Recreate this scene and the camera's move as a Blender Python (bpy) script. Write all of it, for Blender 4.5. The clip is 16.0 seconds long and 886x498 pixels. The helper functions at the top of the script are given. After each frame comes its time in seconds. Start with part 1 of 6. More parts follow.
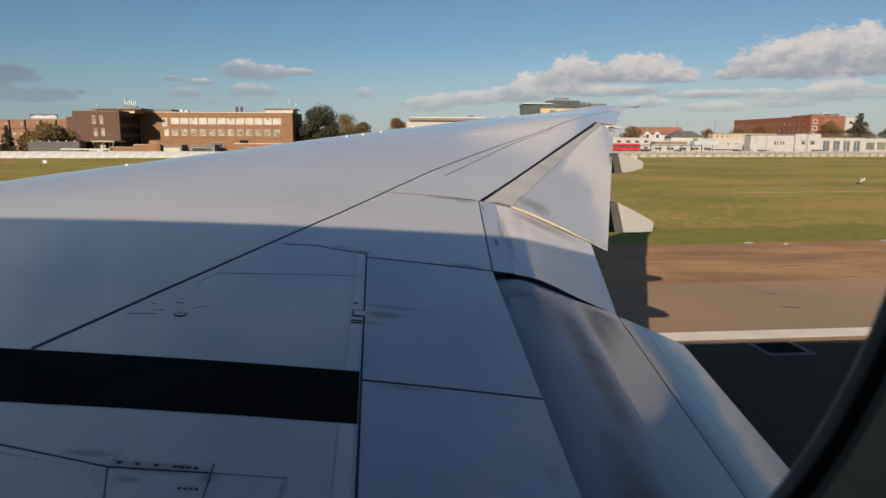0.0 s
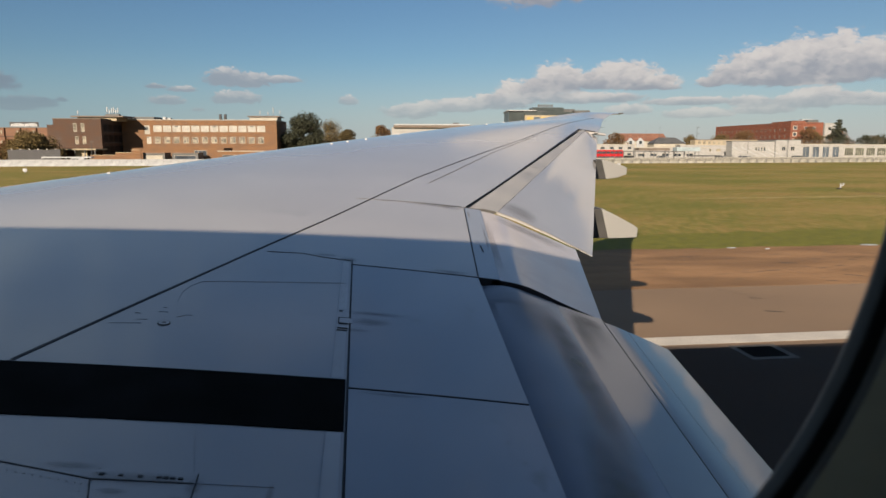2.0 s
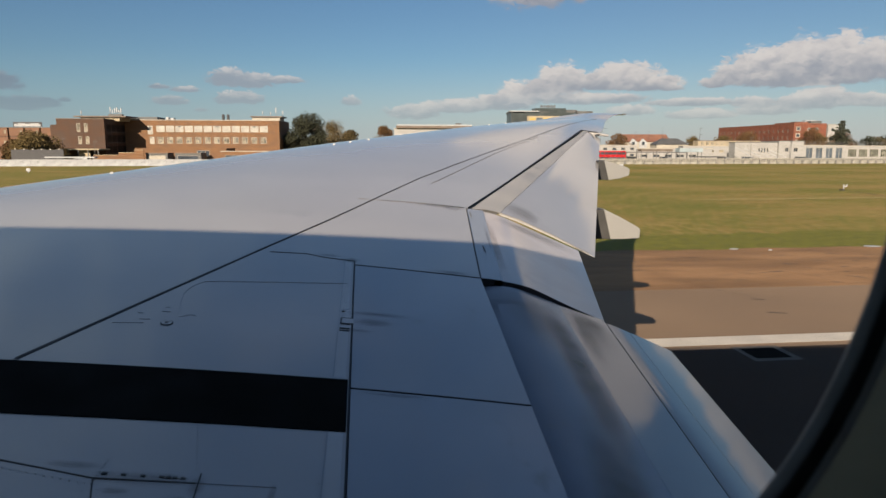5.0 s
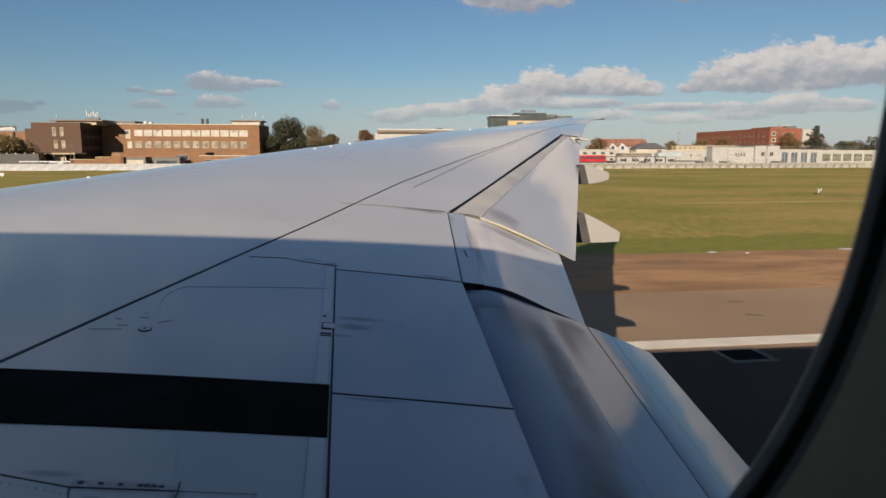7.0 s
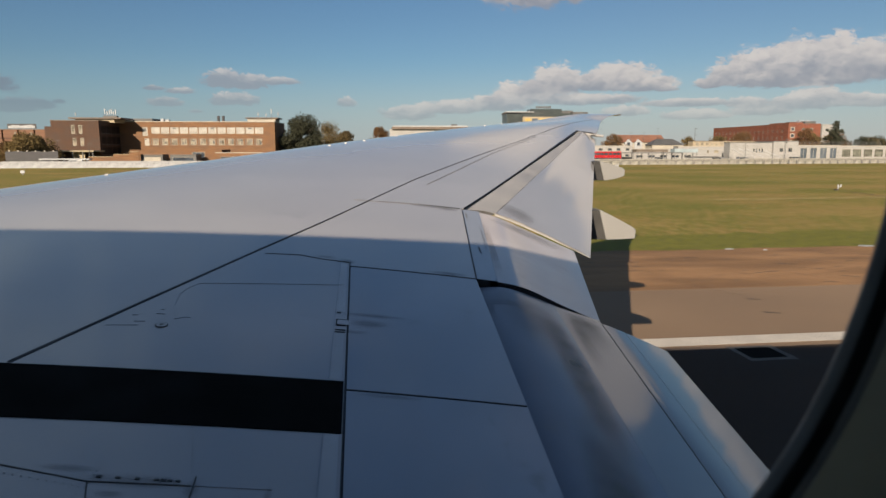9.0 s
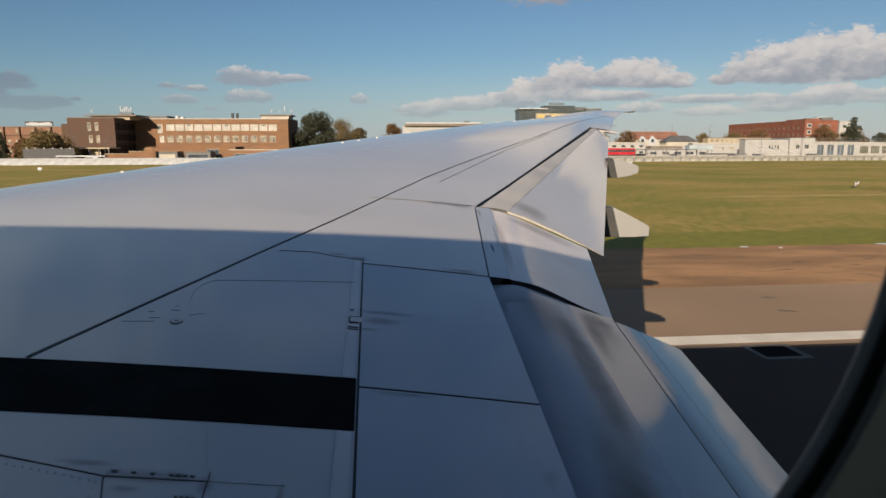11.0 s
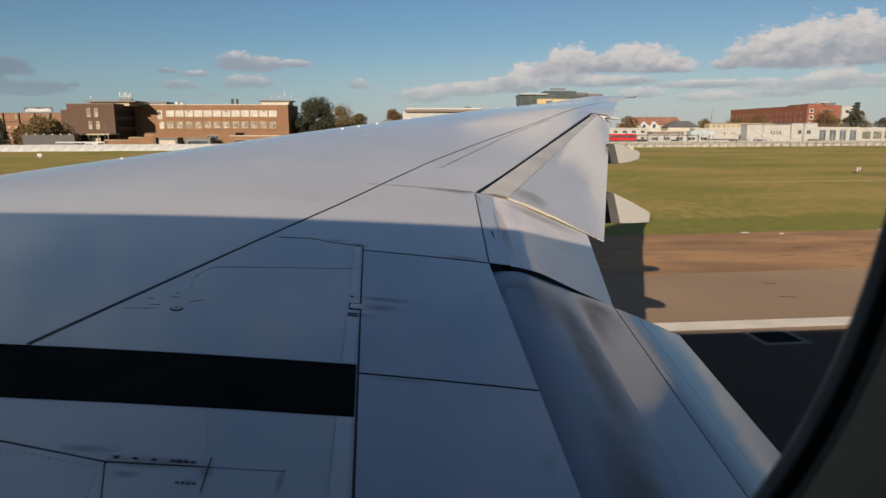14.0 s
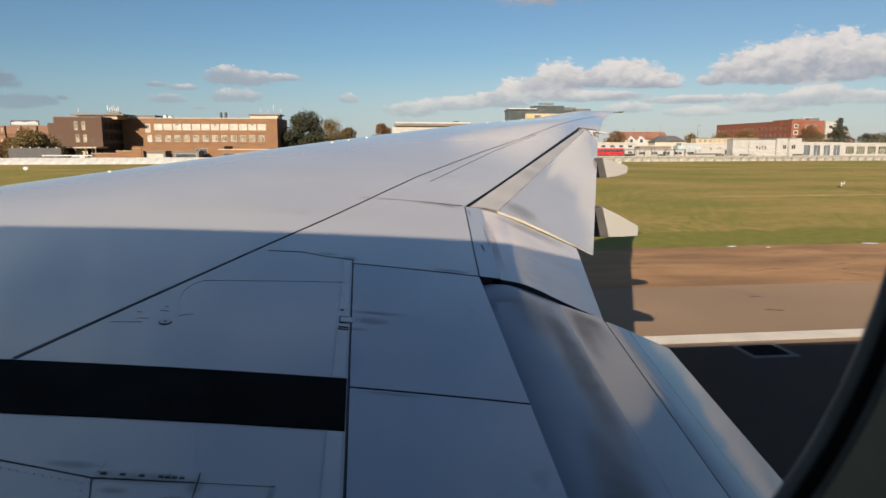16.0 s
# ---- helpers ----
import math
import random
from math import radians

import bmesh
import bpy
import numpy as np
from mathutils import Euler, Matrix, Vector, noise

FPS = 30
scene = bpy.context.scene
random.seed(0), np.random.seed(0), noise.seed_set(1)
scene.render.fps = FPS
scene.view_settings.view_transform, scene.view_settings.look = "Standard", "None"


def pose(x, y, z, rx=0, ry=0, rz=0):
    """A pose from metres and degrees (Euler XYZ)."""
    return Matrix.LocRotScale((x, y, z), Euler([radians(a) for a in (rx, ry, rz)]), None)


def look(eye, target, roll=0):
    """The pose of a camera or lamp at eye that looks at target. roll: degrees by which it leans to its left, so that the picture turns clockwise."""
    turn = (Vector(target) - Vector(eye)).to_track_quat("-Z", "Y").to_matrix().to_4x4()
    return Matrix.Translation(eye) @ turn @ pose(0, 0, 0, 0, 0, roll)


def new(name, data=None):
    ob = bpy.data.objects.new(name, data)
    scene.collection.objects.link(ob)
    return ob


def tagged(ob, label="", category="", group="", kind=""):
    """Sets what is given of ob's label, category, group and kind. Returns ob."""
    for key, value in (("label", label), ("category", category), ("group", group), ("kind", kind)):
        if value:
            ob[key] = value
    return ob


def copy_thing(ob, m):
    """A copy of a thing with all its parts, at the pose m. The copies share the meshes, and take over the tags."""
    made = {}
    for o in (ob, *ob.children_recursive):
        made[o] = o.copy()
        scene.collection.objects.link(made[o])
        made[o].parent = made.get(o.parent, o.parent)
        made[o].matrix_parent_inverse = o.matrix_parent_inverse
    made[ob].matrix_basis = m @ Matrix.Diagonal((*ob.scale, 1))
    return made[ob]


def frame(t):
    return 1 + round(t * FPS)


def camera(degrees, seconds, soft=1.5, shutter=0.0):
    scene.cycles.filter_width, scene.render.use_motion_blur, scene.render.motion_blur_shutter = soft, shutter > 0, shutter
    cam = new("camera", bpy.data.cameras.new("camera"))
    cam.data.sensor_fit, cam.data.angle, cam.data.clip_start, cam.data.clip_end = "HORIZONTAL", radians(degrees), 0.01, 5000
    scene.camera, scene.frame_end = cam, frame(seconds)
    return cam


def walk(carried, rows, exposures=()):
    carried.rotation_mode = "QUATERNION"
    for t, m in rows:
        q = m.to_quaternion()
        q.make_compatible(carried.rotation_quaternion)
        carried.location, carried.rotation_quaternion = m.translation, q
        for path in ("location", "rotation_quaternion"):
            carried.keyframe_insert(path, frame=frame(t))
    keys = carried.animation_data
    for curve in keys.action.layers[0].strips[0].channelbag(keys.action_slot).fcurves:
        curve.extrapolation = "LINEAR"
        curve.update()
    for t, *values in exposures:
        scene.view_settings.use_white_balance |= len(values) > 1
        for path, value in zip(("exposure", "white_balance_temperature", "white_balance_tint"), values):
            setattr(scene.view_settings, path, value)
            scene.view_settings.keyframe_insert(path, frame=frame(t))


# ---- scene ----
cam = camera(67.0, 16.0, soft=1.5)
cam.data.dof.use_dof, cam.data.dof.focus_distance, cam.data.dof.aperture_fstop = True, 30.0, 14.0
PATH = [
    (0, -0.0013, 0.0025, 5.9996, -2.305, -9.403, -0.211),
    (0.5, -0.0013, 0.0052, 5.9968, -2.622, -9.379, -0.137),
    (1, -0.0033, 0.0035, 5.9965, -2.903, -9.273, -0.065),
    (1.5, -0.0020, 0.0009, 5.9983, -3.652, -8.836, 0.070),
    (2, -0.0024, 0.0007, 5.9993, -3.586, -8.816, -0.050),
    (2.5, -0.0012, 0.0005, 5.9991, -3.247, -8.870, -0.109),
    (3, -0.0027, -0.0002, 5.9981, -3.314, -8.809, -0.112),
    (3.5, -0.0019, 0.0013, 5.9975, -3.348, -8.789, -0.098),
    (4, -0.0026, -0.0013, 6.0010, -3.365, -8.779, -0.143),
    (6.5, -0.0040, -0.0006, 5.9984, -3.482, -8.745, -0.050),
    (7, -0.0041, -0.0041, 5.9984, -4.981, -8.398, -0.160),
    (7.5, -0.0047, -0.0049, 5.9988, -5.525, -8.163, -0.238),
    (8, -0.0035, -0.0027, 5.9987, -5.287, -8.259, -0.262),
    (8.5, -0.0056, -0.0046, 5.9988, -5.373, -8.359, -0.160),
    (9, 0.0001, 0.0022, 5.9999, -3.740, -8.688, -0.013),
    (9.5, -0.0002, 0.0004, 5.9998, -3.398, -8.670, 0.100),
    (12, -0.0008, 0.0003, 6.0087, -2.018, -9.105, -0.118),
    (12.5, -0.0009, 0.0019, 6.0065, -1.872, -9.105, -0.185),
    (13, 0.0051, -0.0008, 6.0077, -2.888, -8.698, 0.140),
    (13.5, 0.0080, -0.0011, 6.0033, -2.986, -9.423, 0.674),
    (14, 0.0066, 0.0031, 6.0080, -2.603, -10.135, 0.086),
    (14.5, 0.0017, 0.0046, 6.0034, -2.857, -10.053, -0.099),
    (15, 0.0022, 0.0005, 6.0100, -3.556, -9.583, -0.323),
    (15.5, 0.0014, 0.0041, 6.0076, -2.451, -9.398, -0.127),
    (16, -0.0055, 0.0004, 6.0051, -3.534, -8.960, -0.057),
]
walk(cam, [(t, pose(x, y, z, 90 + pitch, roll, yaw)) for t, x, y, z, yaw, pitch, roll in PATH], exposures=[(0.0, 0.73), (4.0, 0.73), (7.0, 0.73), (8.0, 0.64), (9.0, 0.66), (9.5, 0.72), (14.0, 0.70), (14.5, 0.86), (15.0, 0.93), (16.0, 0.96)])

# ---------------------------------------------------------------- sky, sun
SUN_WAY = Vector((1.02, 2.37, -1.013)).normalized()
sun = new("sun", bpy.data.lights.new("sun", "SUN"))
sun.data.energy, sun.data.angle, sun.data.color = 5.0, radians(0.53), (1.0, 0.84, 0.66)
sun.matrix_world = look((0, 0, 60), Vector((0, 0, 60)) + SUN_WAY)

# lobes of the clouds: azimuth from the wing's outboard axis, elevation, half width, half height (degrees)
SCATTERED = [
    (-12.9, 5.25, 2.4, 0.58), (-13.9, 5.6, 1.3, 0.55), (-10.2, 5.3, 1.7, 0.30), (-13.2, 3.85, 1.6, 0.50), (-14.1, 3.8, 0.9, 0.50), (-19.2, 4.5, 0.7, 0.18), (-17.2, 4.36, 1.0, 0.23),
    (-18.5, 3.5, 1.1, 0.36), (-16.2, 2.8, 0.5, 0.15), (-4.3, 3.7, 0.7, 0.40), (0.9, 2.9, 2.1, 0.60), (2.2, 3.2, 1.0, 0.56), (-29.9, 4.5, 1.5, 0.62), (-31.2, 3.9, 1.4, 0.6), (-28.9, 3.0, 1.9, 0.50), (-26.9, 3.1, 1.0, 0.36), (-25.6, 3.3, 0.4, 0.17),
]
NEAR_BANK = [
    (5.4, 3.45, 2.2, 0.60), (4.1, 3.2, 1.9, 0.40), (9.6, 4.3, 1.9, 1.0), (8.3, 3.7, 2.3, 0.64), (13.2, 5.5, 2.0, 1.25), (11.6, 5.0, 1.6, 0.81), (15.0, 3.95, 4.1, 0.48), (18.3, 5.7, 2.7, 1.1),
    (20.1, 5.05, 2.2, 0.62), (16.1, 5.35, 1.8, 0.8), (21.6, 4.65, 1.0, 0.28), (23.3, 3.5, 2.7, 0.32), (24.0, 2.6, 2.5, 0.40), (18.7, 2.95, 1.6, 0.40),
]
FAR_BANK = [
    (25.0, 5.0, 1.1, 0.45), (26.4, 5.5, 1.7, 0.80), (28.2, 6.25, 2.3, 1.3), (31.2, 6.6, 2.4, 1.5), (33.3, 6.8, 2.3, 1.35), (35.7, 6.3, 2.3, 1.4), (31.3, 5.3, 4.4, 0.8), (38.3, 6.4, 2.5, 1.5),
    (41.2, 6.9, 2.4, 1.7), (44.5, 7.4, 2.6, 1.7), (48.0, 7.4, 3.0, 1.5), (32.2, 3.7, 1.8, 0.81), (31.0, 3.45, 1.6, 0.5), (33.9, 3.5, 2.1, 0.52), (35.7, 3.35, 1.6, 0.44), (27.8, 3.45, 1.4, 0.46), (28.7, 2.85, 1.9, 0.42),
]
# clouds over the view, which the wing and the flaps mirror
HIGH_CLOUDS = [
    (11.2, 13.1, 4.0, 1.75), (8.8, 15.4, 3.6, 2.2), (12.6, 16.9, 3.2, 1.9), (20.6, 13.6, 3.4, 1.5), (24.8, 13.1, 3.4, 1.5), (28.8, 13.0, 3.4, 1.5), (33.0, 13.1, 3.6, 1.4), (22.2, 17.3, 2.4, 2.3), (25.6, 17.3, 2.5, 2.0),
    (23.4, 19.3, 1.7, 1.2), (29.4, 15.9, 3.0, 2.5), (32.8, 16.3, 2.9, 2.4), (35.4, 17.2, 1.8, 1.5),
]


class Nodes:
    """A thin wrapper that makes nodes and links by short calls."""

    def __init__(self, tree):
        self.tree = tree
        tree.nodes.clear()

    def add(self, kind, operation="", blend=""):
        node = self.tree.nodes.new(kind)
        if operation:
            node.operation = operation
        if blend:
            node.data_type, node.blend_type = "RGBA", blend
        return node

    def link(self, a, b):
        self.tree.links.new(a, b)

    def put(self, value, socket):
        if isinstance(value, bpy.types.NodeSocket):
            self.link(value, socket)
        elif value is not None:
            socket.default_value = value

    def math(self, op, a, b=None, c=None):
        node = self.add("ShaderNodeMath", op)
        for value, socket in zip((a, b, c), node.inputs):
            self.put(value, socket)
        return node.outputs[0]

    def vec(self, op, a, b=None):
        node = self.add("ShaderNodeVectorMath", op)
        self.put(a, node.inputs[0])
        self.put(b, node.inputs[1])
        return node.outputs["Value"] if op == "LENGTH" else node.outputs[0]

    def xyz(self, x, y, z=0.0):
        node = self.add("ShaderNodeCombineXYZ")
        for value, socket in zip((x, y, z), node.inputs):
            self.put(value, socket)
        return node.outputs[0]

    def noise(self, vector, scale, detail=4.0, rough=0.55):
        node = self.add("ShaderNodeTexNoise")
        self.put(vector, node.inputs["Vector"])
        node.inputs["Scale"].default_value = scale
        node.inputs["Detail"].default_value = detail
        node.inputs["Roughness"].default_value = rough
        return node.outputs[0]

    def step(self, value, low, high, to_low=0.0, to_high=1.0):
        node = self.add("ShaderNodeMapRange")
        node.interpolation_type = "SMOOTHSTEP"
        self.put(value, node.inputs[0])
        for k, v in enumerate((low, high, to_low, to_high)):
            node.inputs[k + 1].default_value = v
        return node.outputs[0]

    def mix(self, factor, a, b, blend="MIX"):
        node = self.add("ShaderNodeMix", blend=blend)
        self.put(factor, node.inputs[0])
        for value, socket in ((a, node.inputs[6]), (b, node.inputs[7])):
            self.put((*value, 1.0) if isinstance(value, tuple) and len(value) == 3 else value, socket)
        return node.outputs[2]


def make_sky():
    world = bpy.data.worlds.new("sky")
    world.use_nodes = True
    scene.world = world
    n = Nodes(world.node_tree)
    sky = n.add("ShaderNodeTexSky")
    sky.sky_type, sky.sun_disc = "NISHITA", False
    sky.sun_elevation, sky.sun_rotation = radians(21.2), math.atan2(-SUN_WAY.x, -SUN_WAY.y)
    sky.air_density, sky.dust_density, sky.ozone_density = 1.0, 0.3, 3.0
    blue = n.vec("MULTIPLY", sky.outputs[0], (0.0350, 0.0412, 0.0462))
    way = n.add("ShaderNodeTexCoord").outputs["Generated"]
    part_of = n.add("ShaderNodeSeparateXYZ")
    n.link(way, part_of.inputs[0])
    azimuth = n.math("DEGREES", n.math("ARCTAN2", part_of.outputs[0], part_of.outputs[1]))
    height = n.math("DEGREES", n.math("ARCSINE", part_of.outputs[2]))
    blue = n.mix(n.step(height, 14.0, 42.0), blue, n.vec("MULTIPLY", blue, (0.70, 0.93, 1.10)))
    blue = n.mix(n.step(azimuth, -5.0, 25.0), blue, n.vec("MULTIPLY", blue, (1.08, 1.0, 0.96)))
    spot = n.xyz(azimuth, n.math("MULTIPLY", height, 1.5), 0.0)
    total, lift, most = 0.001, 0.0, -1.0
    for a, e, wide, high in SCATTERED + NEAR_BANK + FAR_BANK + HIGH_CLOUDS:
        wide, high, base = wide * 1.10, high * 1.30, e - 0.45 * high
        across = n.math("MULTIPLY_ADD", azimuth, 1 / wide, -a / wide)
        rise = n.math("MULTIPLY_ADD", height, 1 / high, -base / high)
        v = n.xyz(across, n.math("MAXIMUM", rise, n.math("MULTIPLY", rise, -1.9)))
        inside = n.math("SUBTRACT", 1.0, n.vec("LENGTH", v))
        weight = n.math("MAXIMUM", n.math("ADD", inside, 0.35), 0.0)
        lift = n.math("MULTIPLY_ADD", weight, rise, lift)
        total = n.math("ADD", total, weight)
        most = n.math("MAXIMUM", most, inside)
    drift = n.vec("ADD", spot, n.vec("MULTIPLY", n.xyz(n.noise(spot, 1.1, 4.0), n.noise(n.vec("ADD", spot, (31.0, 7.0, 0.0)), 1.1, 4.0)), (1.3, 1.3, 0.0)))
    billow = n.noise(drift, 0.75, 10.0, 0.58)
    toward = n.noise(n.vec("ADD", drift, (-0.30, 0.62, 0.0)), 0.45, 4.0, 0.52)
    relief = n.math("MULTIPLY", n.math("SUBTRACT", n.noise(drift, 0.45, 4.0, 0.52), toward), 1.9)
    fray = n.math("MULTIPLY", n.math("SUBTRACT", n.noise(n.vec("MULTIPLY", drift, (0.6, 1.7, 1.0)), 2.2, 6.0, 0.6), 0.5), 0.7)
    ragged = n.math("ADD", n.math("MULTIPLY", n.math("SUBTRACT", billow, 0.5), 1.3), fray)
    knobs = n.math("MULTIPLY", n.math("SUBTRACT", n.noise(n.vec("MULTIPLY", drift, (1.0, 1.25, 1.0)), 2.6, 5.0, 0.6), 0.5), n.step(azimuth, -6.0, 4.0, 1.5, 0.5))
    ragged = n.math("ADD", ragged, n.math("MULTIPLY", knobs, n.step(height, 8.0, 12.0, 1.0, 0.0)))
    field = n.math("ADD", n.math("MULTIPLY", ragged, n.step(height, 12.5, 15.0, 1.0, 0.85)), n.math("ADD", most, 0.22))
    near = n.step(field, 0.02, 0.36)
    # a thin high veil to the front, and scattered clouds over the rest of the sky
    flat = n.vec("DIVIDE", way, n.xyz(*[n.math("ADD", n.math("ABSOLUTE", part_of.outputs[2]), 0.12)] * 3))
    loft = n.noise(flat, 1.2, 8.0, 0.55)
    mottle = n.step(n.noise(n.vec("MULTIPLY", spot, (1.0, 0.8, 1.0)), 0.13, 4.0, 0.55), 0.38, 0.62, 0.45, 1.15)
    veil = n.math("MULTIPLY", n.step(azimuth, -34.0, -4.0, 0.60, 0.13), n.math("MULTIPLY", n.math("MULTIPLY", n.step(height, 12.0, 22.0), n.step(height, 34.0, 44.0, 1.0, 0.5)), mottle))
    over = n.math("MULTIPLY", n.step(loft, 0.56, 0.66), n.step(height, 28.0, 38.0, 0.0, 0.22))
    cover = n.math("MULTIPLY", n.math("MAXIMUM", n.math("MULTIPLY", near, n.step(azimuth, -6.0, 4.0, 0.80, 1.0)), over), n.step(height, 1.5, 5.2, 0.42, 1.0))
    tone = n.math("ADD", n.math("MULTIPLY", n.math("DIVIDE", lift, total), 0.9), n.math("ADD", relief, n.math("MULTIPLY", n.math("SUBTRACT", billow, 0.5), 0.5)))
    tone = n.math("ADD", tone, n.math("ADD", n.step(azimuth, -25.0, -20.0, -0.8, 0.0), n.step(azimuth, -8.0, 2.0, -0.42, 0.0)))
    tone = n.math("ADD", tone, n.math("MULTIPLY", knobs, n.step(height, 8.0, 12.0, 0.8, 0.0)))
    tone = n.math("ADD", tone, n.step(height, 13.5, 16.5, 0.0, 0.7))
    puff = n.mix(n.step(tone, -0.55, 0.95), (0.195, 0.199, 0.230), (0.458, 0.412, 0.388))
    puff = n.mix(n.step(azimuth, -25.0, -16.0), n.vec("MULTIPLY", puff, (0.66, 0.72, 0.80)), puff)
    low = n.mix(n.step(azimuth, -30.0, 8.0), (0.186, 0.249, 0.316), (0.300, 0.314, 0.350))
    haze = n.mix(n.step(height, 0.0, 7.5, 0.62, 0.0), n.mix(veil, blue, (0.220, 0.265, 0.305)), low)
    colour = n.mix(n.math("MULTIPLY", cover, 0.86), haze, puff)
    back = n.add("ShaderNodeBackground")
    n.link(colour, back.inputs[0])
    n.link(back.outputs[0], n.add("ShaderNodeOutputWorld").inputs[0])


make_sky()

# ---------------------------------------------------------------- materials


def surface(name, colour, rough=0.6, metal=0.0, vary=0.12, scale=1.0, fine=20.0, bump=0.0, stain=None, stain_at=0.62, coat=0.0, stretch=(1, 1, 1), island=0.0, spec=0.5):
    """A node material: base colour varied at two scales, stains, fine relief."""
    m = bpy.data.materials.new(name)
    m.use_nodes = True
    n = Nodes(m.node_tree)
    out, bsdf = n.add("ShaderNodeOutputMaterial"), n.add("ShaderNodeBsdfPrincipled")
    n.link(bsdf.outputs[0], out.inputs[0])
    place = n.vec("MULTIPLY", n.add("ShaderNodeTexCoord").outputs["Object"], stretch)
    big, small = n.noise(place, scale, 4.0), n.noise(place, fine, 3.0, 0.65)
    dark = tuple(c * (1 - 2 * vary) for c in colour)
    light = tuple(min(1.0, c * (1 + 2 * vary)) for c in colour)
    tint = n.mix(n.step(big, 0.3, 0.7), dark, light)
    tint = n.mix(n.math("MULTIPLY", n.step(small, 0.35, 0.75), 0.45), tint, tuple(c * (1 - 1.6 * vary) for c in colour))
    if stain:
        tint = n.mix(n.math("MULTIPLY", n.step(n.noise(place, scale * 2.7, 6.0, 0.7), stain_at, stain_at + 0.12), 0.8), tint, stain)
    if island:
        tint = n.mix(island, tint, n.mix(n.add("ShaderNodeNewGeometry").outputs["Random Per Island"], tuple(c * 0.45 for c in colour), tuple(min(1, c * 1.7) for c in colour)))
    n.link(tint, bsdf.inputs["Base Color"])
    n.link(n.step(big, 0.2, 0.8, max(0.02, rough * 0.75), min(1.0, rough * 1.25)), bsdf.inputs["Roughness"])
    bsdf.inputs["Metallic"].default_value = metal
    bsdf.inputs["Specular IOR Level"].default_value = spec
    bsdf.inputs["Coat Weight"].default_value = coat
    bsdf.inputs["Coat Roughness"].default_value = 0.08
    if bump:
        b = n.add("ShaderNodeBump")
        b.inputs["Strength"].default_value = 0.5
        b.inputs["Distance"].default_value = bump
        n.link(small, b.inputs["Height"])
        n.link(b.outputs[0], bsdf.inputs["Normal"])
    return m


PAINT = surface("wing_paint", (0.475, 0.450, 0.430), 0.12, 0.12, 0.03, 0.45, 5.0, 0.0009, (0.405, 0.388, 0.372), 0.62, spec=1.0, coat=0.22, stretch=(0.6, 1.0, 1.0))
PALE_PAINT = surface("pale_paint", (0.53, 0.505, 0.485), 0.2, 0.08, 0.04, 1.5, 9.0, 0.0, (0.40, 0.385, 0.37), 0.6, spec=0.9)
PANEL = surface("panel_paint", (0.385, 0.393, 0.412), 0.11, 0.20, 0.035, 0.9, 6.0, 0.0007, (0.31, 0.31, 0.31), 0.58, spec=1.0, coat=0.12, stretch=(1.0, 0.6, 1.0))
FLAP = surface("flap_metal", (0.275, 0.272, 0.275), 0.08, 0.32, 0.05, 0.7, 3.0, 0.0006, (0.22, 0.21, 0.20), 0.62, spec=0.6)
# matt paint, cooled and darkened to carry the inboard flap's bluish shade
FORE = surface("matt_shaded_flap_paint", (0.235, 0.255, 0.295), 0.17, 0.06, 0.05, 0.8, 9.0, 0.0, (0.245, 0.245, 0.237), 0.58)
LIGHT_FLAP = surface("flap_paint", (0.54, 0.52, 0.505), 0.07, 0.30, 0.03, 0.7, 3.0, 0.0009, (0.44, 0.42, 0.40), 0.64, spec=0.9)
# grey paint tinted warm in place of the pinkish cloud it would mirror
FLAPERON_WARMED = surface("flaperon_warmed_paint", (0.62, 0.55, 0.52), 0.11, 0.0, 0.04, 0.7, 3.0, 0.0009, (0.47, 0.43, 0.41), 0.60, spec=0.55)
DULL = surface("dull_primer", (0.37, 0.355, 0.34), 0.4, 0.0, 0.08, 1.2, 9.0, 0.0, (0.158, 0.142, 0.126), 0.58)
STENCIL = surface("faded_stencil", (0.39, 0.39, 0.40), 0.16, 0.12, 0.06, 6.0, spec=0.9)
# near-black for sealed joints, also painted as shade in gaps, bays and panel sides
SEAL_AND_SHADE = surface("sealant_and_shade", (0.018, 0.018, 0.02), 0.6, 0.0, 0.1, 3.0)
GRIME = surface("grime", (0.10, 0.095, 0.09), 0.8, 0.0, 0.2, 6.0, 40.0)
BLACK = surface("walkway_black", (0.0045, 0.005, 0.0045), 0.85, 0.0, 0.15, 4.0, 60.0, 0.001, spec=0.06)
BARE = surface("bare_metal", (0.36, 0.32, 0.27), 0.45, 0.3, 0.12, 4.0, 20.0, 0.0, (0.20, 0.18, 0.16), 0.55)
SLEEVE = surface("sleeve_rubber", (0.045, 0.043, 0.041), 0.6, 0.0, 0.1, 3.0)
FAIRING = surface("fairing_paint", (0.275, 0.27, 0.26), 0.35, 0.0, 0.03, 1.0, 8.0, 0.0, (0.300, 0.284, 0.269), 0.66)
RIVET = surface("dull_rivet", (0.17, 0.168, 0.165), 0.4, 0.1, 0.2, 8.0)
WHITE = surface("white_paint", (0.38, 0.388, 0.40), 0.5, 0.0, 0.06, 0.5, 6.0, 0.0, (0.473, 0.430, 0.387), 0.66)


